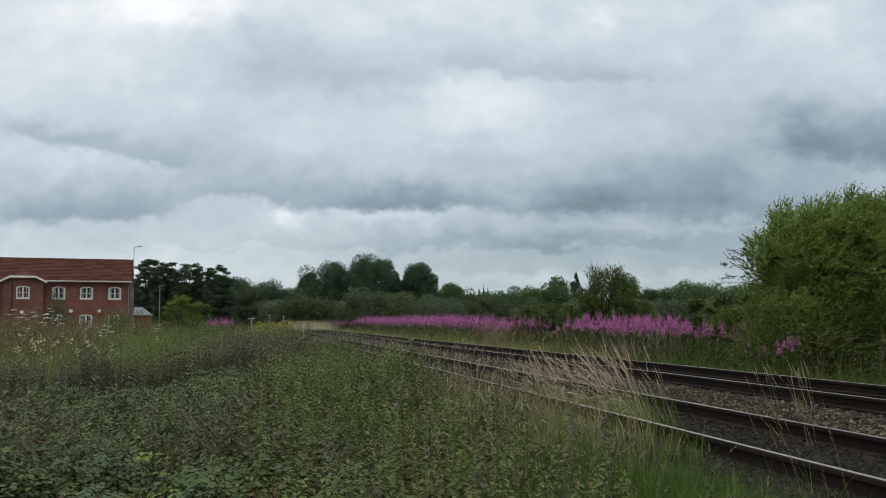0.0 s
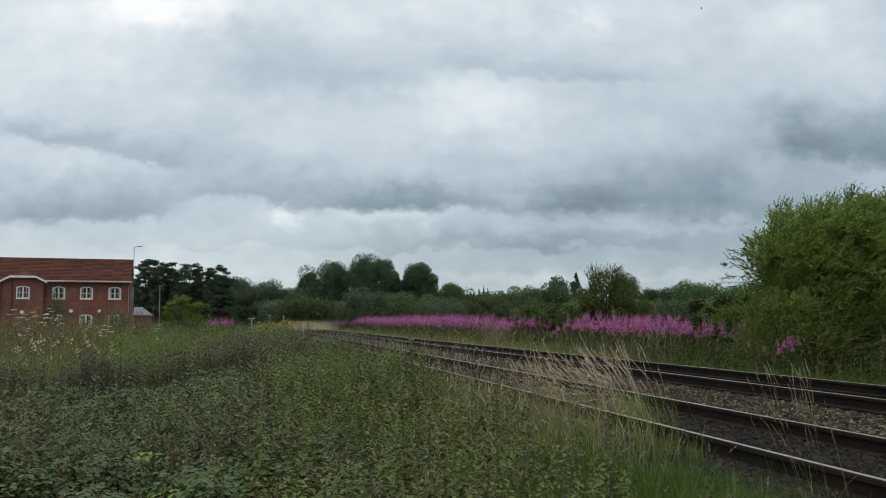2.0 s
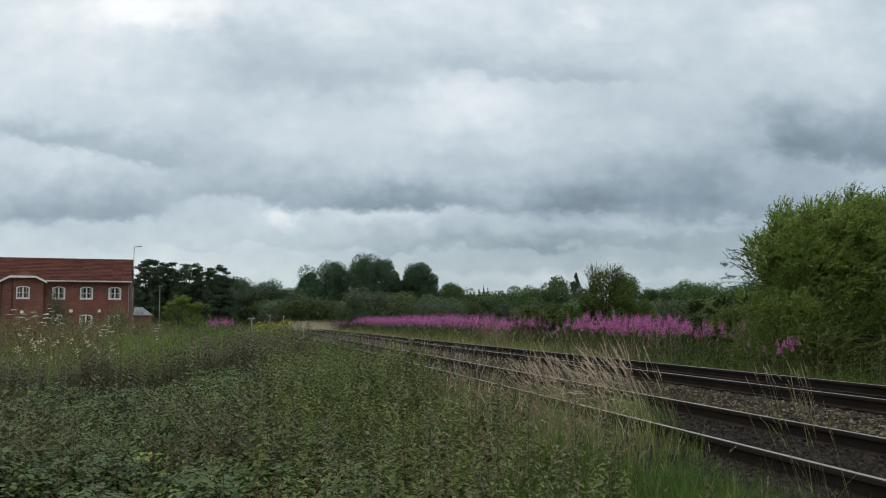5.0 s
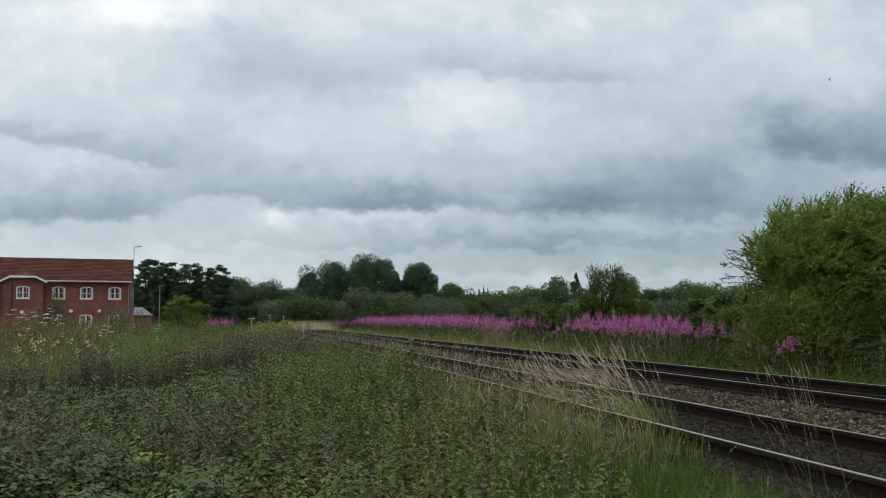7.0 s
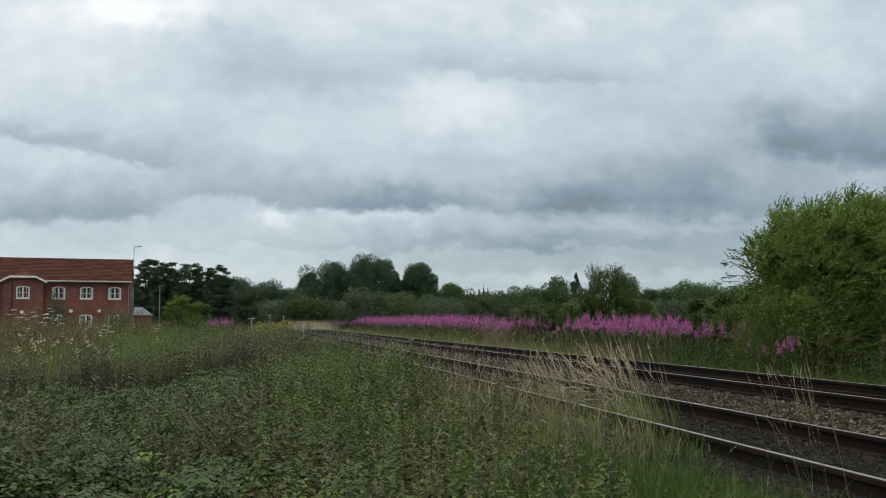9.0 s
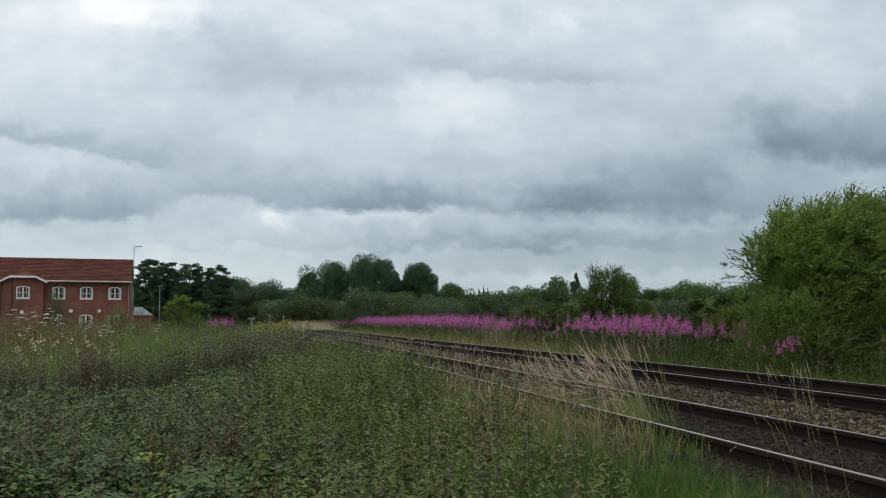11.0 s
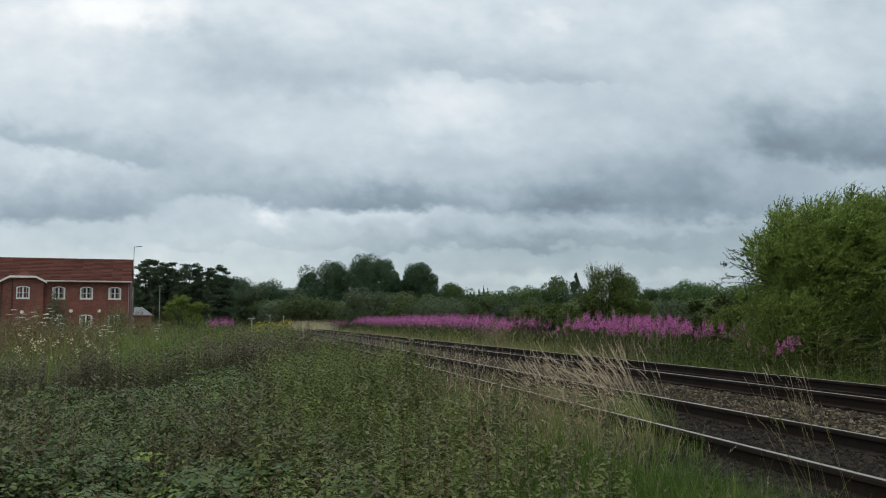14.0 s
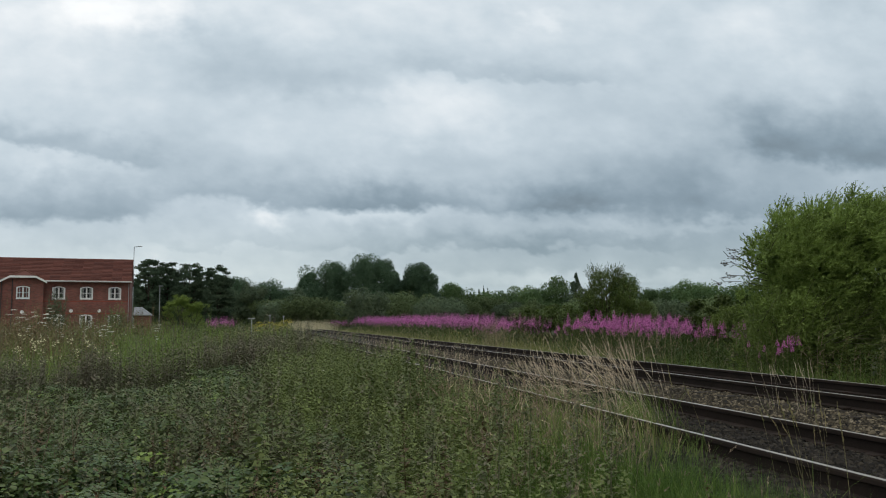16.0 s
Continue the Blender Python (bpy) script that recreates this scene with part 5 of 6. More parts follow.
plume_bush("willow_bush", "lower bright willow plumes before the large bush", 8.6, 20.9, [
    (-0.95, 0.1, 0.6, 0.55, 0.7, 0.5), (-0.1, 0.0, 0.95, 0.8, 0.8, 0.8), (0.8, 0.2, 1.25, 0.8, 0.8, 0.9)], 172, M_WILLOW, 3600, 14, 0.66, 0.075, 0.2, 0.04, 80)
# Added fill: dark hawthorn leaf colour stands in for the hollow's shade.
leafy_bush("bramble_bush", "added dark leafy fill standing in for the shaded hollow under the large bush", 12.6, 21.0, 1.2, 5.0, 173, M_HAWTHORN, 1500, 16, 0.08, 80, 0.5, 0.3)


def twigs(parent, x, y, z, n, seed):
    """Nearly bare twigs that reach out sideways from a bush."""
    rng = np.random.default_rng(seed)
    for i in range(n):
        bm = bmesh.new()
        l, up = rng.uniform(0.55, 1.0), radians(-6 + 30 * i / n + rng.uniform(-7, 7))
        z0 = z + 0.14 * i
        c, s = math.cos(up), math.sin(up)
        pts = [(x + 0.3, y, z0 - 0.15), (x - l * 0.35 * c, y, z0 + l * 0.35 * s), (x - l * 0.7 * c, y + rng.uniform(-0.1, 0.1), z0 + l * 0.7 * s + 0.04), (x - l * c, y, z0 + l * s * 0.85)]
        tube(bm, pts, [0.011, 0.008, 0.006, 0.003], 4)
        for k in range(7):
            t = rng.uniform(0.25, 0.95)
            q = Vector(pts[1]).lerp(Vector(pts[3]), t)
            e = q + Vector((-rng.uniform(0.05, 0.2), rng.uniform(-0.1, 0.1), rng.uniform(-0.06, 0.12)))
            tube(bm, [tuple(q), tuple(e)], [0.006, 0.002], 3)
            for d in (0.3, 0.6, 1.0):
                c = q.lerp(e, d)
                s = rng.uniform(0.02, 0.045)
                a = rng.uniform(0, 6.28)
                v = [bm.verts.new(c + Vector((math.cos(a) * p * s, rng.uniform(-0.3, 0.3) * s, math.sin(a) * p * s + w * s))) for p, w in ((-1, 0), (0, -0.4), (1, 0), (0, 0.4))]
                bm.faces.new(v)
        part("bare_branch", bm, M_BARK, parent, "dark twiggy branch with few leaves")


twigs(big_willow, -2.6, 0.0, 2.25, 5, 93)
leafy_bush("willow_bush", "low bright willow sprays beside the track verge", 9.5, 27.8, 1.85, 3.2, 178, M_WILLOW, 1700, 12, 0.095, 70, 0.55, 1.0, 0.05, SLIM_LEAF, 1.2)
leafy_bush("willow_bush", "low spreading dull green willow beside the large bush", 9.9, 29.5, 2.3, 4.6, 72, M_SALLOW, 1700, 16, 0.10, 90, 0.55, 0.6)
# Hawthorn leaf used here to put the willow's shade into the colour.
leafy_bush("bramble_bush", "low growth under the willow, its leaf colour darkened for the shade there", 11.4, 19.2, 0.85, 4.4, 73, M_HAWTHORN, 1000, 16, 0.08, 70, 0.5, 0.3)
leafy_bush("bramble_bush", "small dark rounded bush at the foot of the verge", 7.3, 20.0, 0.78, 1.5, 174, M_HAWTHORN, 700, 14, 0.04, 34, 0.7, 0.5, 0.04, SLIM_LEAF)
plume_bush("hawthorn_bush", "tall dark hawthorn bush with open twiggy top", 8.3, 46.0, [
    (-0.2, 0.0, 3.2, 0.85, 0.9, 0.75), (0.8, 0.1, 2.5, 0.9, 0.9, 0.8), (-0.75, 0.0, 2.2, 0.8, 0.9, 0.9), (0.1, 0.0, 1.4, 1.6, 1.2, 1.1), (1.5, 0.3, 1.3, 0.8, 0.9, 0.9)],
    74, M_HAWTHORN, 3400, 13, 0.42, 0.075, 0.05, 0.14, 64)
leafy_bush("hawthorn_bush", "rounded dark green hawthorn bush behind the fireweed", 4.85, 42.0, 2.15, 4.0, 75, M_HAWTHORN, 2100, 16, 0.068, 70, 0.6, 0.5, 0.08)
leafy_bush("hawthorn_bush", "low dark hawthorn growth joining two bushes", 6.6, 47.0, 2.3, 4.2, 79, M_HAWTHORN, 2000, 16, 0.07, 66, 0.6, 0.5, 0.08)
leafy_bush("elder_bush", "yellow-green bush at the edge of the field", -21.4, 76.0, 3.8, 4.6, 76, M_ELDER, 2400, 14, 0.1, 70, 0.55, 1.1, 0.08, SLIM_LEAF, 1.25)
bush("sapling", "thin sapling in front of the house", -28.0, 66.0, 4.4, 1.6, 77, 60, 70, M_TREE_GREY, 0.09)
bush("sapling", "small leafy sapling before the house corner", -23.6, 66.0, 3.0, 1.7, 78, 60, 60, M_TREE_LIGHT, 0.09)


def fireweed(label, us, vs, n, height, seed, slope=0.0):
    """A stand of fireweed: leafy stems, each ending in a dense tapering flower spike. slope: how much lower the stand is at its near end."""
    rng = np.random.default_rng(seed)
    u = rng.uniform(*us, n)
    v = rng.uniform(*vs, n)
    xy = place(u, v)
    thick = hills(xy[:, 0] * 0.6, xy[:, 1] * 0.6, seed) > -0.75
    xy, v = xy[thick], v[thick]
    n = len(xy)
    pos = np.column_stack([xy, land(xy[:, 0], xy[:, 1])])
    h = height * (1.14 - (0.42 if vs[0] > 34 else 0.34) * rng.random(n) ** 1.5) * (1 + 0.14 * hills(xy[:, 0] * 0.7, xy[:, 1] * 0.5, seed)) * (1 - slope * (vs[1] - v) / (vs[1] - vs[0])) * np.clip(0.62 + 0.2 * (vs[1] - v), 0, 1)
    rot = turns(rng.uniform(0, 6.28, n), rng.normal(0, 0.09, n))
    blooms = rng.random(n) < (0.74 if vs[0] < 34 else 0.85)
    patch = empty("fireweed", pose(0, 0, 0), label, "fireweed", "", "stuff")
    far = vs[0] > 34
    green = weed_shape(14 if far else 44, rng, 0.15, 0.06, SLIM_LEAF if not far else NETTLE_LEAF)
    petals = 16 if far else 44
    child("stems", mesh_of("stems", *scatter(green, pos, rot, h * 0.82), M_FIREGREEN), patch)
    pairs = []
    for k in range(5):
        heads = []
        low = rng.uniform(0.68, 0.76) if far else rng.uniform(0.76, 0.84)
        for i in range(petals):
            f = i / petals
            a = i * 2.4 + rng.uniform(-0.4, 0.4)
            out = 0.04 * (1 - f) ** 0.8 + 0.003
            l = (0.05 if far else 0.036) * (1.05 - 0.75 * f) * rng.uniform(0.8, 1.2)
            v4 = spun(np.array(CLUMP[0]) * l, rng.uniform(-0.9, 0.9), a) + np.array([math.cos(a) * out, math.sin(a) * out, low + (1 - low) * f])
            heads.append((v4, CLUMP[1]))
        pick = (np.arange(n) % 5 == k) & blooms
        pairs.append(scatter(joined(*heads), pos[pick], rot[pick], h[pick]))
    child("flowers", mesh_of("flowers", *joined(*pairs), M_MAGENTA), patch, "magenta flower spikes")
    return patch


fireweed("dense patch of magenta fireweed in flower by the track", (11.3, 15.0), (26.5, 33.2), 480, 1.64, 81, 0.25)
fireweed("thinner magenta fireweed running towards the willow", (11.4, 14.2), (23.2, 27.0), 130, 1.4, 85, 0.12)
fireweed("scattered magenta fireweed below the willow bush", (10.3, 11.0), (15.9, 17.6), 26, 1.12, 82)
fireweed("long strip of magenta fireweed beside the line", (11.4, 15.0), (49, 100), 2000, 1.62, 83)
fireweed("magenta fireweed at the near end of the strip", (11.4, 13.2), (38.0, 46.5), 260, 1.42, 86)
fireweed("thin low fireweed where the strip runs out", (10.9, 12.6), (104, 128), 130, 1.35, 87)
fireweed("small patch of fireweed at the end of the field", (-3.7, -0.9), (84, 91), 170, 1.78, 84)


def yellow_flowers(name, label, us, vs, n, height, seed, mat):
    """A stand of leafy stems with flat-topped yellow flower heads."""
    rng = np.random.default_rng(seed)
    xy = place(rng.uniform(*us, n), rng.uniform(*vs, n))
    pos = np.column_stack([xy, land(xy[:, 0], xy[:, 1])])
    h = height * rng.uniform(0.8, 1.1, n)
    rot = turns(rng.uniform(0, 6.28, n), rng.normal(0, 0.1, n))
    patch = empty(name, pose(0, 0, 0), label, "yellow flowers", "", "stuff")
    child("stems", mesh_of("stems", *scatter(weed_shape(26, rng, 0.16, 0.1, SLIM_LEAF), pos, rot, h * 0.97), mat), patch)
    heads = []
    for k in range(14):
        a, out = k * 2.4, 0.1 * math.sqrt(k / 14)
        heads.append((spun(np.array(CLUMP[0]) * rng.uniform(0.025, 0.045), rng.uniform(-0.5, 0.5), a) + np.array([math.cos(a) * out, math.sin(a) * out, 1 - 0.05 * rng.random() - out * 0.5]), CLUMP[1]))
    bloom = rng.random(n) < 0.35
    child("flowers", mesh_of("flowers", *scatter(joined(*heads), pos[bloom], rot[bloom], h[bloom]), M_YELLOW), patch, "yellow flower heads")
    return patch


yellow_flowers("goldenrod", "lime green goldenrod with yellow heads at the end of the field", (0.5, 2.3), (44, 52), 200, 1.5, 88, M_LIME)
yellow_flowers("ragwort", "small yellow ragwort in the verge beyond the tracks", (10.3, 10.9), (45.2, 46.6), 16, 0.78, 89, M_VERGE)


# ---- house ----

HOUSE_M = pose(-29.75, 86.4, -0.12, 0, 0, 17.3)


def window_unit(parent, s, z, w=1.14, h=1.04, arch=0.12, curtains=True):
    """A white casement in an arched opening: frame, sill, mullion, bars and pane. s: metres along the wall from its corner."""
    win = new("window")
    win.parent, win.location = parent, (-s, 0, z)
    half = w / 2

    def arc(x, extra=0.0):
        return h + arch * (1 - (x / half) ** 2) + extra

    bm = bmesh.new()
    pts = [(-half, 0.0), (half, 0.0)] + [(half - w * i / 8, arc(half - w * i / 8)) for i in range(9)]
    ins = [(x * (half - 0.11) / half, 0.11 + zz * (h - 0.18) / h) for x, zz in pts]
    o0 = [bm.verts.new((x, -0.03, zz)) for x, zz in pts]
    i0 = [bm.verts.new((x, -0.03, zz)) for x, zz in ins]
    i1 = [bm.verts.new((x, 0.06, zz)) for x, zz in ins]
    o1 = [bm.verts.new((x, 0.06, zz)) for x, zz in pts]
    k = len(pts)
    for j in range(k):
        q = (j + 1) % k
        bm.faces.new((o0[j], o0[q], i0[q], i0[j]))
        bm.faces.new((i0[j], i0[q], i1[q], i1[j]))
        bm.faces.new((o1[j], o0[j], o0[q], o1[q])[::-1])
    part("window_frame", bm, M_PAINT, win)
    bm = box(bmesh.new(), -0.065, 0.065, -0.02, 0.05, 0.06, h, 0.005)
    part("mullion", bm, M_PAINT, win)
    bm = bmesh.new()
    for x in (-half / 2, half / 2):
        box(bm, x - 0.012, x + 0.012, 0.0, 0.03, 0.07, h)
    box(bm, -half + 0.05, half - 0.05, 0.001, 0.029, h * 0.52 - 0.018, h * 0.52 + 0.018)
    part("glazing_bars", bm, M_PAINT, win)
    bm = bmesh.new()
    bm.faces.new([bm.verts.new((x, 0.032, zz)) for x, zz in ins])
    part("pane", bm, M_GLASS, win)
    if curtains:
        for side in (-1, 1):
            bm = bmesh.new()
            xs = [side * (0.10 + (half - 0.12) * i / 9) for i in range(10)]
            front = [(x, 0.13 + 0.02 * math.cos(i * 2.1)) for i, x in enumerate(xs) if i > 4]
            rails = [[bm.verts.new((x, y, zz)) for x, y in front] for zz in (0.04, h - 0.02)]
            for lo, hi in zip(range(len(front) - 1), range(1, len(front))):
                bm.faces.new((rails[0][lo], rails[0][hi], rails[1][hi], rails[1][lo]))
            part("curtain", bm, M_CLOTH, win, "pale gathered curtain")
    bm = box(bmesh.new(), -half - 0.02, half + 0.02, -0.05, 0.02, -0.05, -0.002, 0.008)
    part("window_sill", bm, M_PAINT, win)
    return win


def wall_with_holes(holes, s0, s1, z0, z1, y0, y1):
    """A brick wall of real thickness, with an arched hole for each window. holes: (s, z, w, h)."""
    bm = bmesh.new()
    xs = sorted({-s1, -s0} | {x for s, z, w, h in holes for x in (-s - w / 2, -s + w / 2)})
    for xa, xb in zip(xs, xs[1:]):
        mid = (xa + xb) / 2
        cuts = sorted((z, z + h) for s, z, w, h in holes if abs(mid + s) < w / 2)
        lo = z0
        for a, b in cuts:
            box(bm, xa, xb, y0, y1, lo, a)
            lo = b
        box(bm, xa, xb, y0, y1, lo, z1)
    return bm


def build_house():
    L, D, EAVES, RIDGE = 24.0, 7.8, 5.62, 7.7
    house = empty("house", HOUSE_M, "two-storey red-brick house with a tiled roof and white windows", "house")
    upper, lower = 3.82, 1.22
    spots = (1.36, 3.86, 6.28, 13.0, 15.6, 18.2)
    holes = [(s, z, 1.12, 1.12) for s in spots for z in (upper, lower)]
    part("wall", wall_with_holes(holes, 0.0, L, 0.0, EAVES, 0.0, 0.3), M_BRICK, house)
    for x0, x1 in ((-0.3, 0.0), (-L, -L + 0.3)):
        bm = box(bmesh.new(), x0, x1, 0.3, D, 0, EAVES)
        a = [bm.verts.new((x, y, z)) for x in (x0, x1) for y, z in ((0.0, EAVES), (D, EAVES), (D / 2, RIDGE - 0.12))]
        bm.faces.new((a[0], a[1], a[2])[::-1])
        bm.faces.new((a[3], a[4], a[5]))
        bm.faces.new((a[0], a[2], a[5], a[3])[::-1])
        bm.faces.new((a[1], a[4], a[5], a[2])[::-1])
        part("gable_wall", bm, M_BRICK, house)
    part("back_wall", box(bmesh.new(), -L + 0.3, -0.3, D - 0.3, D, 0, EAVES), M_BRICK, house)
    part("inner_floor", box(bmesh.new(), -L + 0.3, -0.3, 0.3, D - 0.3, 2.5, 2.75), M_DARKROOM, house)
    part("partition", box(bmesh.new(), -L + 0.3, -0.3, 3.2, 3.3, 0.0, EAVES - 0.05), M_DARKROOM, house)
    for z in (2.44, 3.56):
        part("brick_band", box(bmesh.new(), -7.58, 0.012, -0.012, 0.0, z, z + 0.09), M_BRICK_BAND, house, "brighter red brick string course")
    # roof: two slopes with courses of tiles
    roof = part("roof", roof_slab(L, D, EAVES, RIDGE), M_TILE, house, "red-brown tiled roof")
    tiles = bmesh.new()
    rows = 16
    rise, run = RIDGE - EAVES + 0.25, D / 2 + 0.35
    rng = random.Random(3)
    for r in range(rows):
        t0, t1 = r / rows, (r + 1.12) / rows
        ya, yb = -0.35 + run * t0, -0.35 + run * min(1, t1)
        za, zb = EAVES - 0.2 + rise * t0, EAVES - 0.2 + rise * min(1, t1)
        x = 0.12
        while x > -L - 0.1:
            x2 = x - 0.9
            lift = rng.uniform(0.0, 0.03)
            v = [tiles.verts.new(p) for p in ((x, ya, za + 0.14 + lift), (x2, ya, za + 0.14 + lift), (x2, yb, zb + 0.035), (x, yb, zb + 0.035), (x, ya, za + 0.03), (x2, ya, za + 0.03))]
            tiles.faces.new((v[0], v[3], v[2], v[1]))
            tiles.faces.new((v[4], v[0], v[1], v[5]))
            x = x2 - 0.006
    part("tiling", tiles, M_TILE, roof)
    part("ridge_tiles", tube(bmesh.new(), [(0.13, D / 2, RIDGE + 0.06), (-L - 0.2, D / 2, RIDGE + 0.06)], [0.11, 0.11], 8), M_TILE, roof)
    part("fascia", box(bmesh.new(), -7.5, 0.15, -0.42, -0.34, EAVES - 0.22, EAVES - 0.14, 0.008), M_PAINT, house, "white fascia board")
    part("fascia", box(bmesh.new(), -L, -11.5, -0.42, -0.34, EAVES - 0.22, EAVES - 0.14, 0.008), M_PAINT, house, "white fascia board")
    part("gutter", tube(bmesh.new(), [(0.15, -0.47, EAVES - 0.13), (-7.5, -0.47, EAVES - 0.13)], [0.03, 0.03], 8), M_PAINT, house)
    part("downpipe", tube(bmesh.new(), [(-0.12, -0.06, 0.0), (-0.12, -0.06, EAVES - 0.4), (-0.12, -0.4, EAVES - 0.2)], [0.03, 0.03, 0.03], 8), M_GALV, house, "pale grey downpipe")
    for s in spots:
        for z in (upper, lower):
            window_unit(house, s, z)
    # projecting bay with half-hipped roof
    b0, b1, out, bt = 7.55, 10.95, -0.55, EAVES + 0.18
    bay = new("bay")
    bay.parent = house
    bm = wall_with_holes([(9.25, upper, 1.12, 1.12)], b0, b1, 0.0, EAVES - 0.1, out, out + 0.3)
    box(bm, -b1, -b1 + 0.3, out + 0.3, 0.0, 0.0, EAVES - 0.1)
    box(bm, -b0 - 0.3, -b0, out + 0.3, 0.0, 0.0, EAVES - 0.1)
    v = [bm.verts.new((x, y, z)) for y in (out, out + 0.3) for x, z in ((-b1, EAVES - 0.1), (-b0, EAVES - 0.1), (-b0 - 0.6, bt), (-b1 + 0.6, bt))]
    bm.faces.new(v[:4])
    bm.faces.new(v[4:][::-1])
    part("wall", bm, M_BRICK, bay)
    w = window_unit(house, 9.25, upper, curtains=False)
    w.location = (-9.25, out, upper)
    bm = bmesh.new()
    e0, e1, ey = b0 - 0.35, b1 + 0.35, out - 0.3
    mid, back = (b0 + b1) / 2, 3.3
    P = lambda s, y, z: bm.verts.new((-s, y, z))
    a, b2, c, d = P(e0, ey, EAVES - 0.25), P(b0 + 0.6, ey, bt + 0.1), P(b1 - 0.6, ey, bt + 0.1), P(e1, ey, EAVES - 0.25)
    apex, far = P(mid, ey + 1.0, bt + 0.66), P(mid, back, bt + 0.66)
    a2, d2 = P(e0, 0.6, EAVES - 0.1), P(e1, 0.6, EAVES - 0.1)
    bm.faces.new((b2, apex, c)[::-1])
    bm.faces.new((a, b2, apex, far, a2))
    bm.faces.new((d, c, apex, far, d2)[::-1])
    part("roof", bm, M_TILE, bay, "half-hipped tiled roof")
    bm = bmesh.new()
    for p, q in (((b0 + 0.6, ey, bt + 0.12), (mid, ey + 1.0, bt + 0.68)), ((b1 - 0.6, ey, bt + 0.12), (mid, ey + 1.0, bt + 0.68)), ((mid, ey + 1.0, bt + 0.68), (mid, back, bt + 0.68))):
        tube(bm, [(-p[0], p[1], p[2]), (-q[0], q[1], q[2])], [0.07, 0.07], 6)
    part("hip_tiles", bm, M_TILE_TAN, bay, "hip tiles coloured tan for the light on them")
    bm = bmesh.new()
    line = [(e0, EAVES - 0.25), (b0 + 0.6, bt + 0.08), (b1 - 0.6, bt + 0.08), (e1, EAVES - 0.25)]
    for (s0, z0), (s1, z1) in zip(line, line[1:]):
        q = [bm.verts.new((-s, y, z)) for y in (ey - 0.04, ey + 0.03) for s, z in ((s0, z0 - 0.16), (s1, z1 - 0.16), (s1, z1 + 0.03), (s0, z0 + 0.03))]
        for fc in ((0, 1, 2, 3), (7, 6, 5, 4), (0, 4, 5, 1), (1, 5, 6, 2), (2, 6, 7, 3), (3, 7, 4, 0)):
            bm.faces.new([q[i] for i in fc])
    part("bargeboard", bm, M_PAINT, bay, "white bargeboard")
    for s in (b0 + 2.6, b1 + 0.1):
        part("downpipe", tube(bmesh.new(), [(-s, out - 0.06, 0), (-s, out - 0.06, EAVES)], [0.045, 0.045], 8), M_PIPE, bay)
    for s, y, z in ((2.68, 0, 2.72), (5.15, 0, 2.72), (9.25, out, 2.6)):
        satellite_dish(house, s, y, z)


def roof_slab(L, D, eaves, ridge):
    bm = bmesh.new()
    line = [(-0.35, eaves - 0.2), (D / 2, ridge + 0.05), (D + 0.35, eaves - 0.2), (D + 0.35, eaves - 0.3), (D / 2, ridge - 0.08), (-0.35, eaves - 0.3)]
    rings = [[bm.verts.new((x, y, z)) for y, z in line] for x in (0.1, -L - 0.1)]
    for j in range(6):
        bm.faces.new((rings[0][j], rings[0][(j + 1) % 6], rings[1][(j + 1) % 6], rings[1][j])[::-1])
    for r in rings:
        bm.faces.new((r[0], r[1], r[4], r[5]))
        bm.faces.new((r[1], r[2], r[3], r[4]))
    return bm


def satellite_dish(house, s, y, z):
    bm = bmesh.new()
    rings = []
    for k in range(5):
        r = 0.16 * k / 4
        rings.append([bm.verts.new((r * math.cos(a), -0.16 - 0.9 * r * r, r * math.sin(a))) for a in (i * math.pi / 8 for i in range(16))] if k else [bm.verts.new((0, -0.16, 0))])
    for i in range(16):
        bm.faces.new((rings[0][0], rings[1][i], rings[1][(i + 1) % 16]))
        for lo, hi in zip(rings[1:], rings[2:]):
            bm.faces.new((lo[i], hi[i], hi[(i + 1) % 16], lo[(i + 1) % 16]))
    box(bm, -0.03, 0.03, -0.16, 0.0, -0.03, 0.03)
    dish = part("wall_disc", bm, M_PAINT, house, "round white dish fixed to the wall")
    dish.location = (-s, y, z)


build_house()


def lamp_post(x, y, h, arm, turn, label):
    post = empty("street_lamp", pose(x, y, 0, 0, 0, turn), label, "street lamp", "street lamps by the house")
    part("pole", tube(bmesh.new(), [(0, 0, 0), (0, 0, 1.2), (0, 0, 1.25), (0, 0, h)], [0.07, 0.07, 0.045, 0.035], 8), M_GALV, post)
    if arm > 0.4:
        part("arm", tube(bmesh.new(), [(0, 0, h - 0.03), (arm, 0, h)], [0.03, 0.03], 6), M_GALV, post)
    part("lantern", box(bmesh.new(), arm - 0.25, arm + 0.15, -0.1, 0.1, h - 0.03, h + 0.04, 0.02), M_GALV, post)


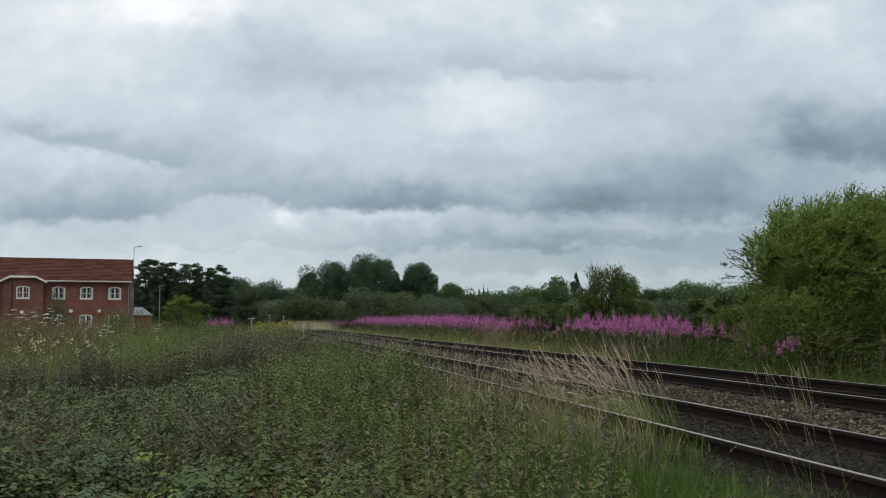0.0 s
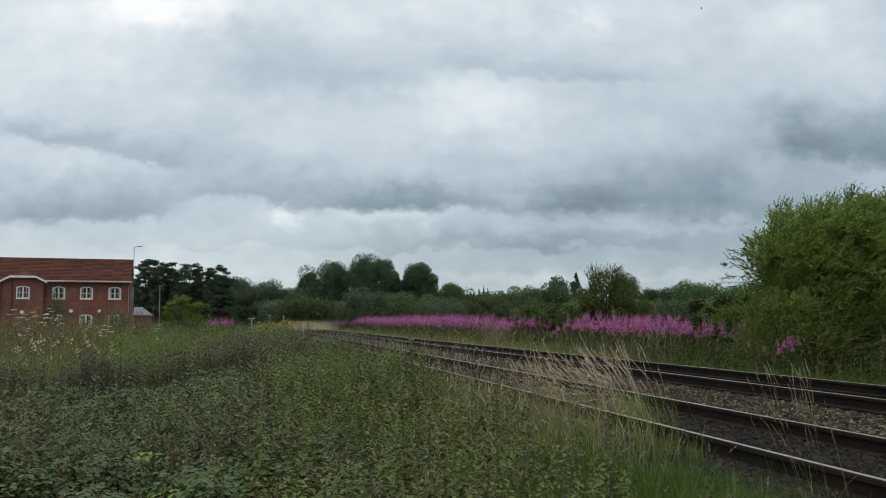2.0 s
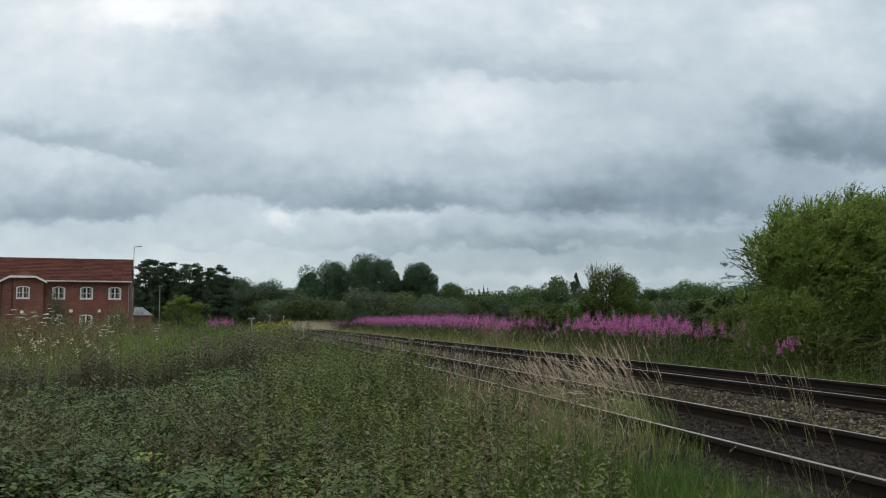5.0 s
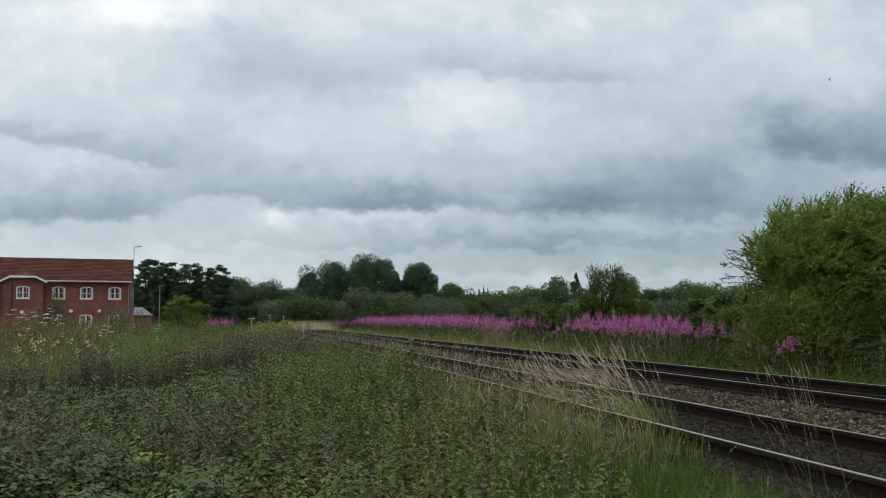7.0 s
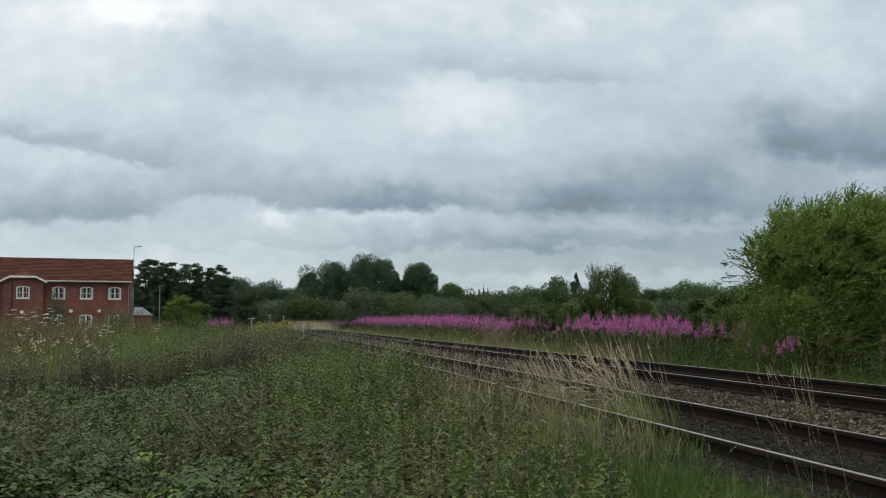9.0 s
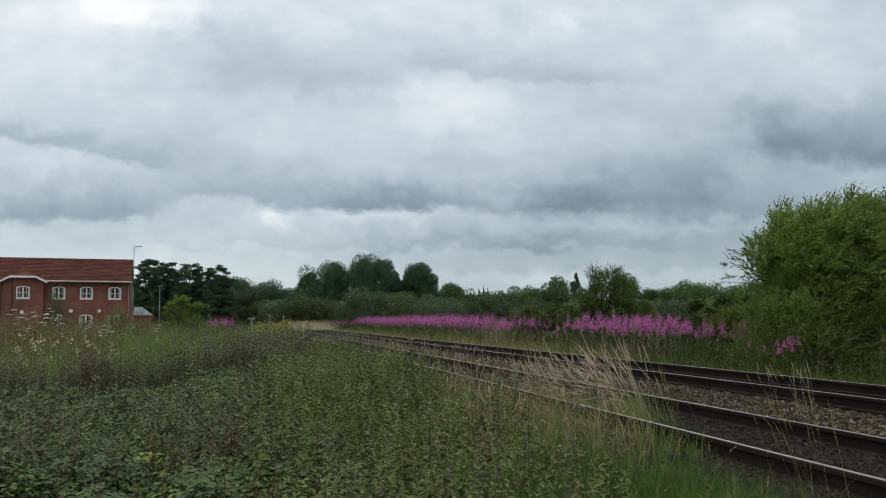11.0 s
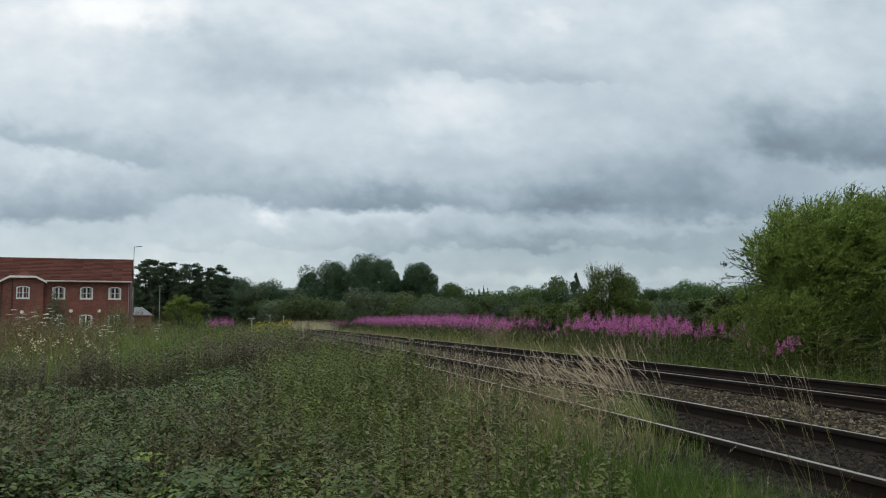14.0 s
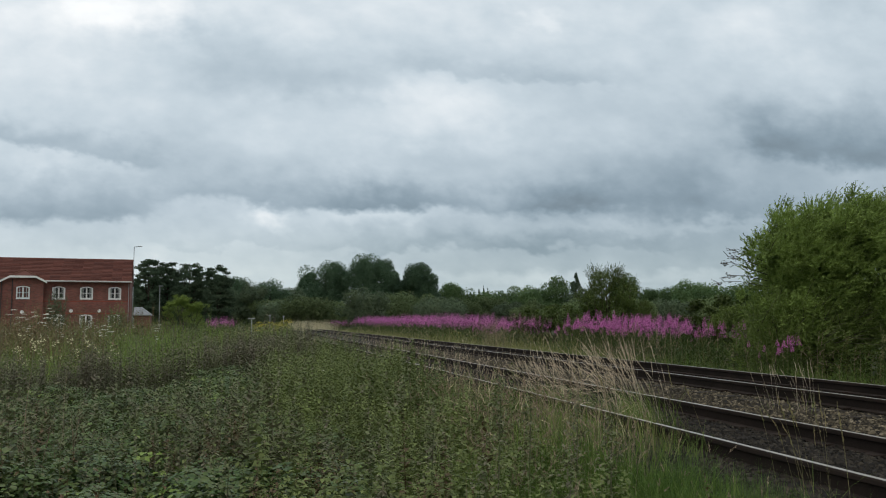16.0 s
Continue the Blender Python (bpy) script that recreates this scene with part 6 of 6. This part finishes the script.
def shed(x, y):
    hut = empty("shed", pose(x, y, 0, 0, 0, 14), "low shed with a pale grey sloping roof", "shed")
    part("wall", box(bmesh.new(), -0.8, 0.85, 0, 3.0, 0, 2.24, 0.02), M_BRICK, hut)
    bm = bmesh.new()
    base = [(-0.9, -0.15), (1.0, -0.15), (1.0, 3.15), (-0.9, 3.15)]
    low = [bm.verts.new((px, py, 2.25)) for px, py in base]
    eave = [bm.verts.new((px, py, 2.33)) for px, py in base]
    ridge = [bm.verts.new((-0.9, 1.5, 3.2)), bm.verts.new((-0.1, 1.5, 3.2))]
    for j in range(4):
        bm.faces.new((low[j], low[(j + 1) % 4], eave[(j + 1) % 4], eave[j]))
    bm.faces.new(low[::-1])
    bm.faces.new((eave[0], eave[1], ridge[1], ridge[0]))
    bm.faces.new((eave[1], eave[2], ridge[1]))
    bm.faces.new((eave[2], eave[3], ridge[0], ridge[1]))
    bm.faces.new((eave[3], eave[0], ridge[0]))
    part("roof", bm, M_SLATE, hut, "pale grey hipped roof")


shed(-32.75, 99.0)


def sign_post(x, y, h, w, label):
    post = empty("sign_post", pose(x, y, float(land(x, y))), label, "sign")
    part("post", box(bmesh.new(), -0.035, 0.035, -0.035, 0.035, 0, h, 0.005), M_GALV, post)
    part("board", box(bmesh.new(), -w / 2, w / 2, -0.05, -0.036, h - 0.09, h + 0.0, 0.004), M_GALV, post, "narrow pale board")


sign_post(-12.6, 60.0, 1.85, 0.46, "pale post with a short crossboard in the weeds")
sign_post(-19.0, 100.0, 2.0, 0.3, "small pale lineside marker post")
sign_post(-17.5, 100.0, 1.75, 0.25, "small pale lineside marker post beside the track")


lamp_post(-32.4, 95.0, 9.45, 0.7, 0, "tall galvanised street lamp behind the house")
lamp_post(-29.6, 95.0, 5.3, 0.15, 0, "short galvanised street lamp by the lane")


# ---- what moves: drifting cloud, grass in the wind ----
# how far the wind presses the grass over, time by time
WIND = [(0, 0.4), (0.6, 0.2), (1.2, -0.5), (1.5, -0.6), (1.8, 0.0), (2.2, 0.6), (2.7, 0.5), (3.3, 0.8), (3.9, 0.7), (4.5, 0.3), (5.3, 0.5), (6.4, 0.5), (7.0, 0.7), (7.6, 0.3), (8.2, 0.5), (8.6, 0.2), (9.0, -0.2), (9.6, 0.3), (10.4, 0.6), (11.4, -0.1), (12.0, 0.1), (12.6, 0.6), (13.4, 0.7), (14.2, 0.7), (14.8, 0.3), (15.3, 0.4), (15.9, -0.4), (16.0, -0.4)]


def gust(t, phase):
    base = float(np.interp(t, [w[0] for w in WIND], [w[1] for w in WIND]))
    return base + 0.22 * math.sin(2 * math.pi * t / 1.3 + phase) + 0.12 * math.sin(2 * math.pi * t / 0.9 + phase * 1.7)


def fly(label):
    """A small dark insect: body and two wings."""
    bug = empty("fly", pose(0, -20, 3), label, "insect")
    bm = bmesh.new()
    bmesh.ops.create_icosphere(bm, subdivisions=1, radius=0.0022)
    bmesh.ops.scale(bm, vec=(1.7, 0.8, 0.8), verts=bm.verts)
    part("body", bm, M_PIPE, bug)
    for side in (-1, 1):
        bm = bmesh.new()
        bm.faces.new([bm.verts.new(p) for p in ((0, 0, 0.001), (-0.003, side * 0.002, 0.002), (-0.004, side * 0.006, 0.004), (0.001, side * 0.006, 0.004))])
        part("wing", bm, M_GALV, bug)
    return bug


FLIES = [fly("small dark insect flying past") for _ in range(4)]


def flight(bug, t, x, z, vx, vz, y=3.0):
    """Cross the air at a steady pace, passing (x, z) at time t, then drift on out of view."""
    span = 2.4 / abs(vx)
    rows = []
    for s in (0.0, max(0.1, t - span), t - span / 2, t, t + span / 2, t + span, 16.0):
        d = max(-span, min(span, s - t))
        rest = (s - t - d) * 0.05
        rows.append((s, pose(x + vx * d + math.copysign(abs(rest), rest * vx), y, z + vz * d)))
    walk(bug, rows)


def motions():
    h = CLOUD_H
    walk(clouds, [(float(t), pose(-0.187 * h * t / 16, 0.03 * h * t / 16, EYE + h)) for t in range(17)])
    flight(FLIES[0], 1.5, 0.145, 1.6 + 1.01, 1.6, 0.1)
    flight(FLIES[1], 3.5, -0.96, 1.6 + 0.272, 4.0, 0.43)
    flight(FLIES[2], 7.0, 1.30, 1.6 + 0.81, 1.86, -0.75)
    flight(FLIES[3], 13.0, 0.40, 1.924, 4.5, 1.22)
    for i, plant in enumerate(WILLOWS):
        p = plant.matrix_basis.translation.copy()
        walk(plant, [(min(16.0, k * 0.302), pose(p.x, p.y, p.z, 0.1 * gust(k * 0.302, 2 + i), -0.35 * gust(k * 0.302, 0.8 * i), 0)) for k in range(54)])
    for i, plant in enumerate(SWAYING):
        p = plant.matrix_basis.translation.copy()
        walk(plant, [(min(16.0, k * 0.302), pose(p.x, p.y, p.z, 0.6 * gust(k * 0.302, i), -0.5 - 2.2 * gust(k * 0.302, 0.5 * i), 0)) for k in range(54)])
    for i, tuft in enumerate(TUFTS):
        p = tuft.matrix_basis.translation.copy()
        rows = []
        for k in range(54):
            t = min(16.0, k * 0.302)
            g = gust(t, 0.35 * i)
            rows.append((t, pose(p.x, p.y, p.z, 1.5 * g, -2.0 - 7.0 * g, 0)))
        walk(tuft, rows)


motions()
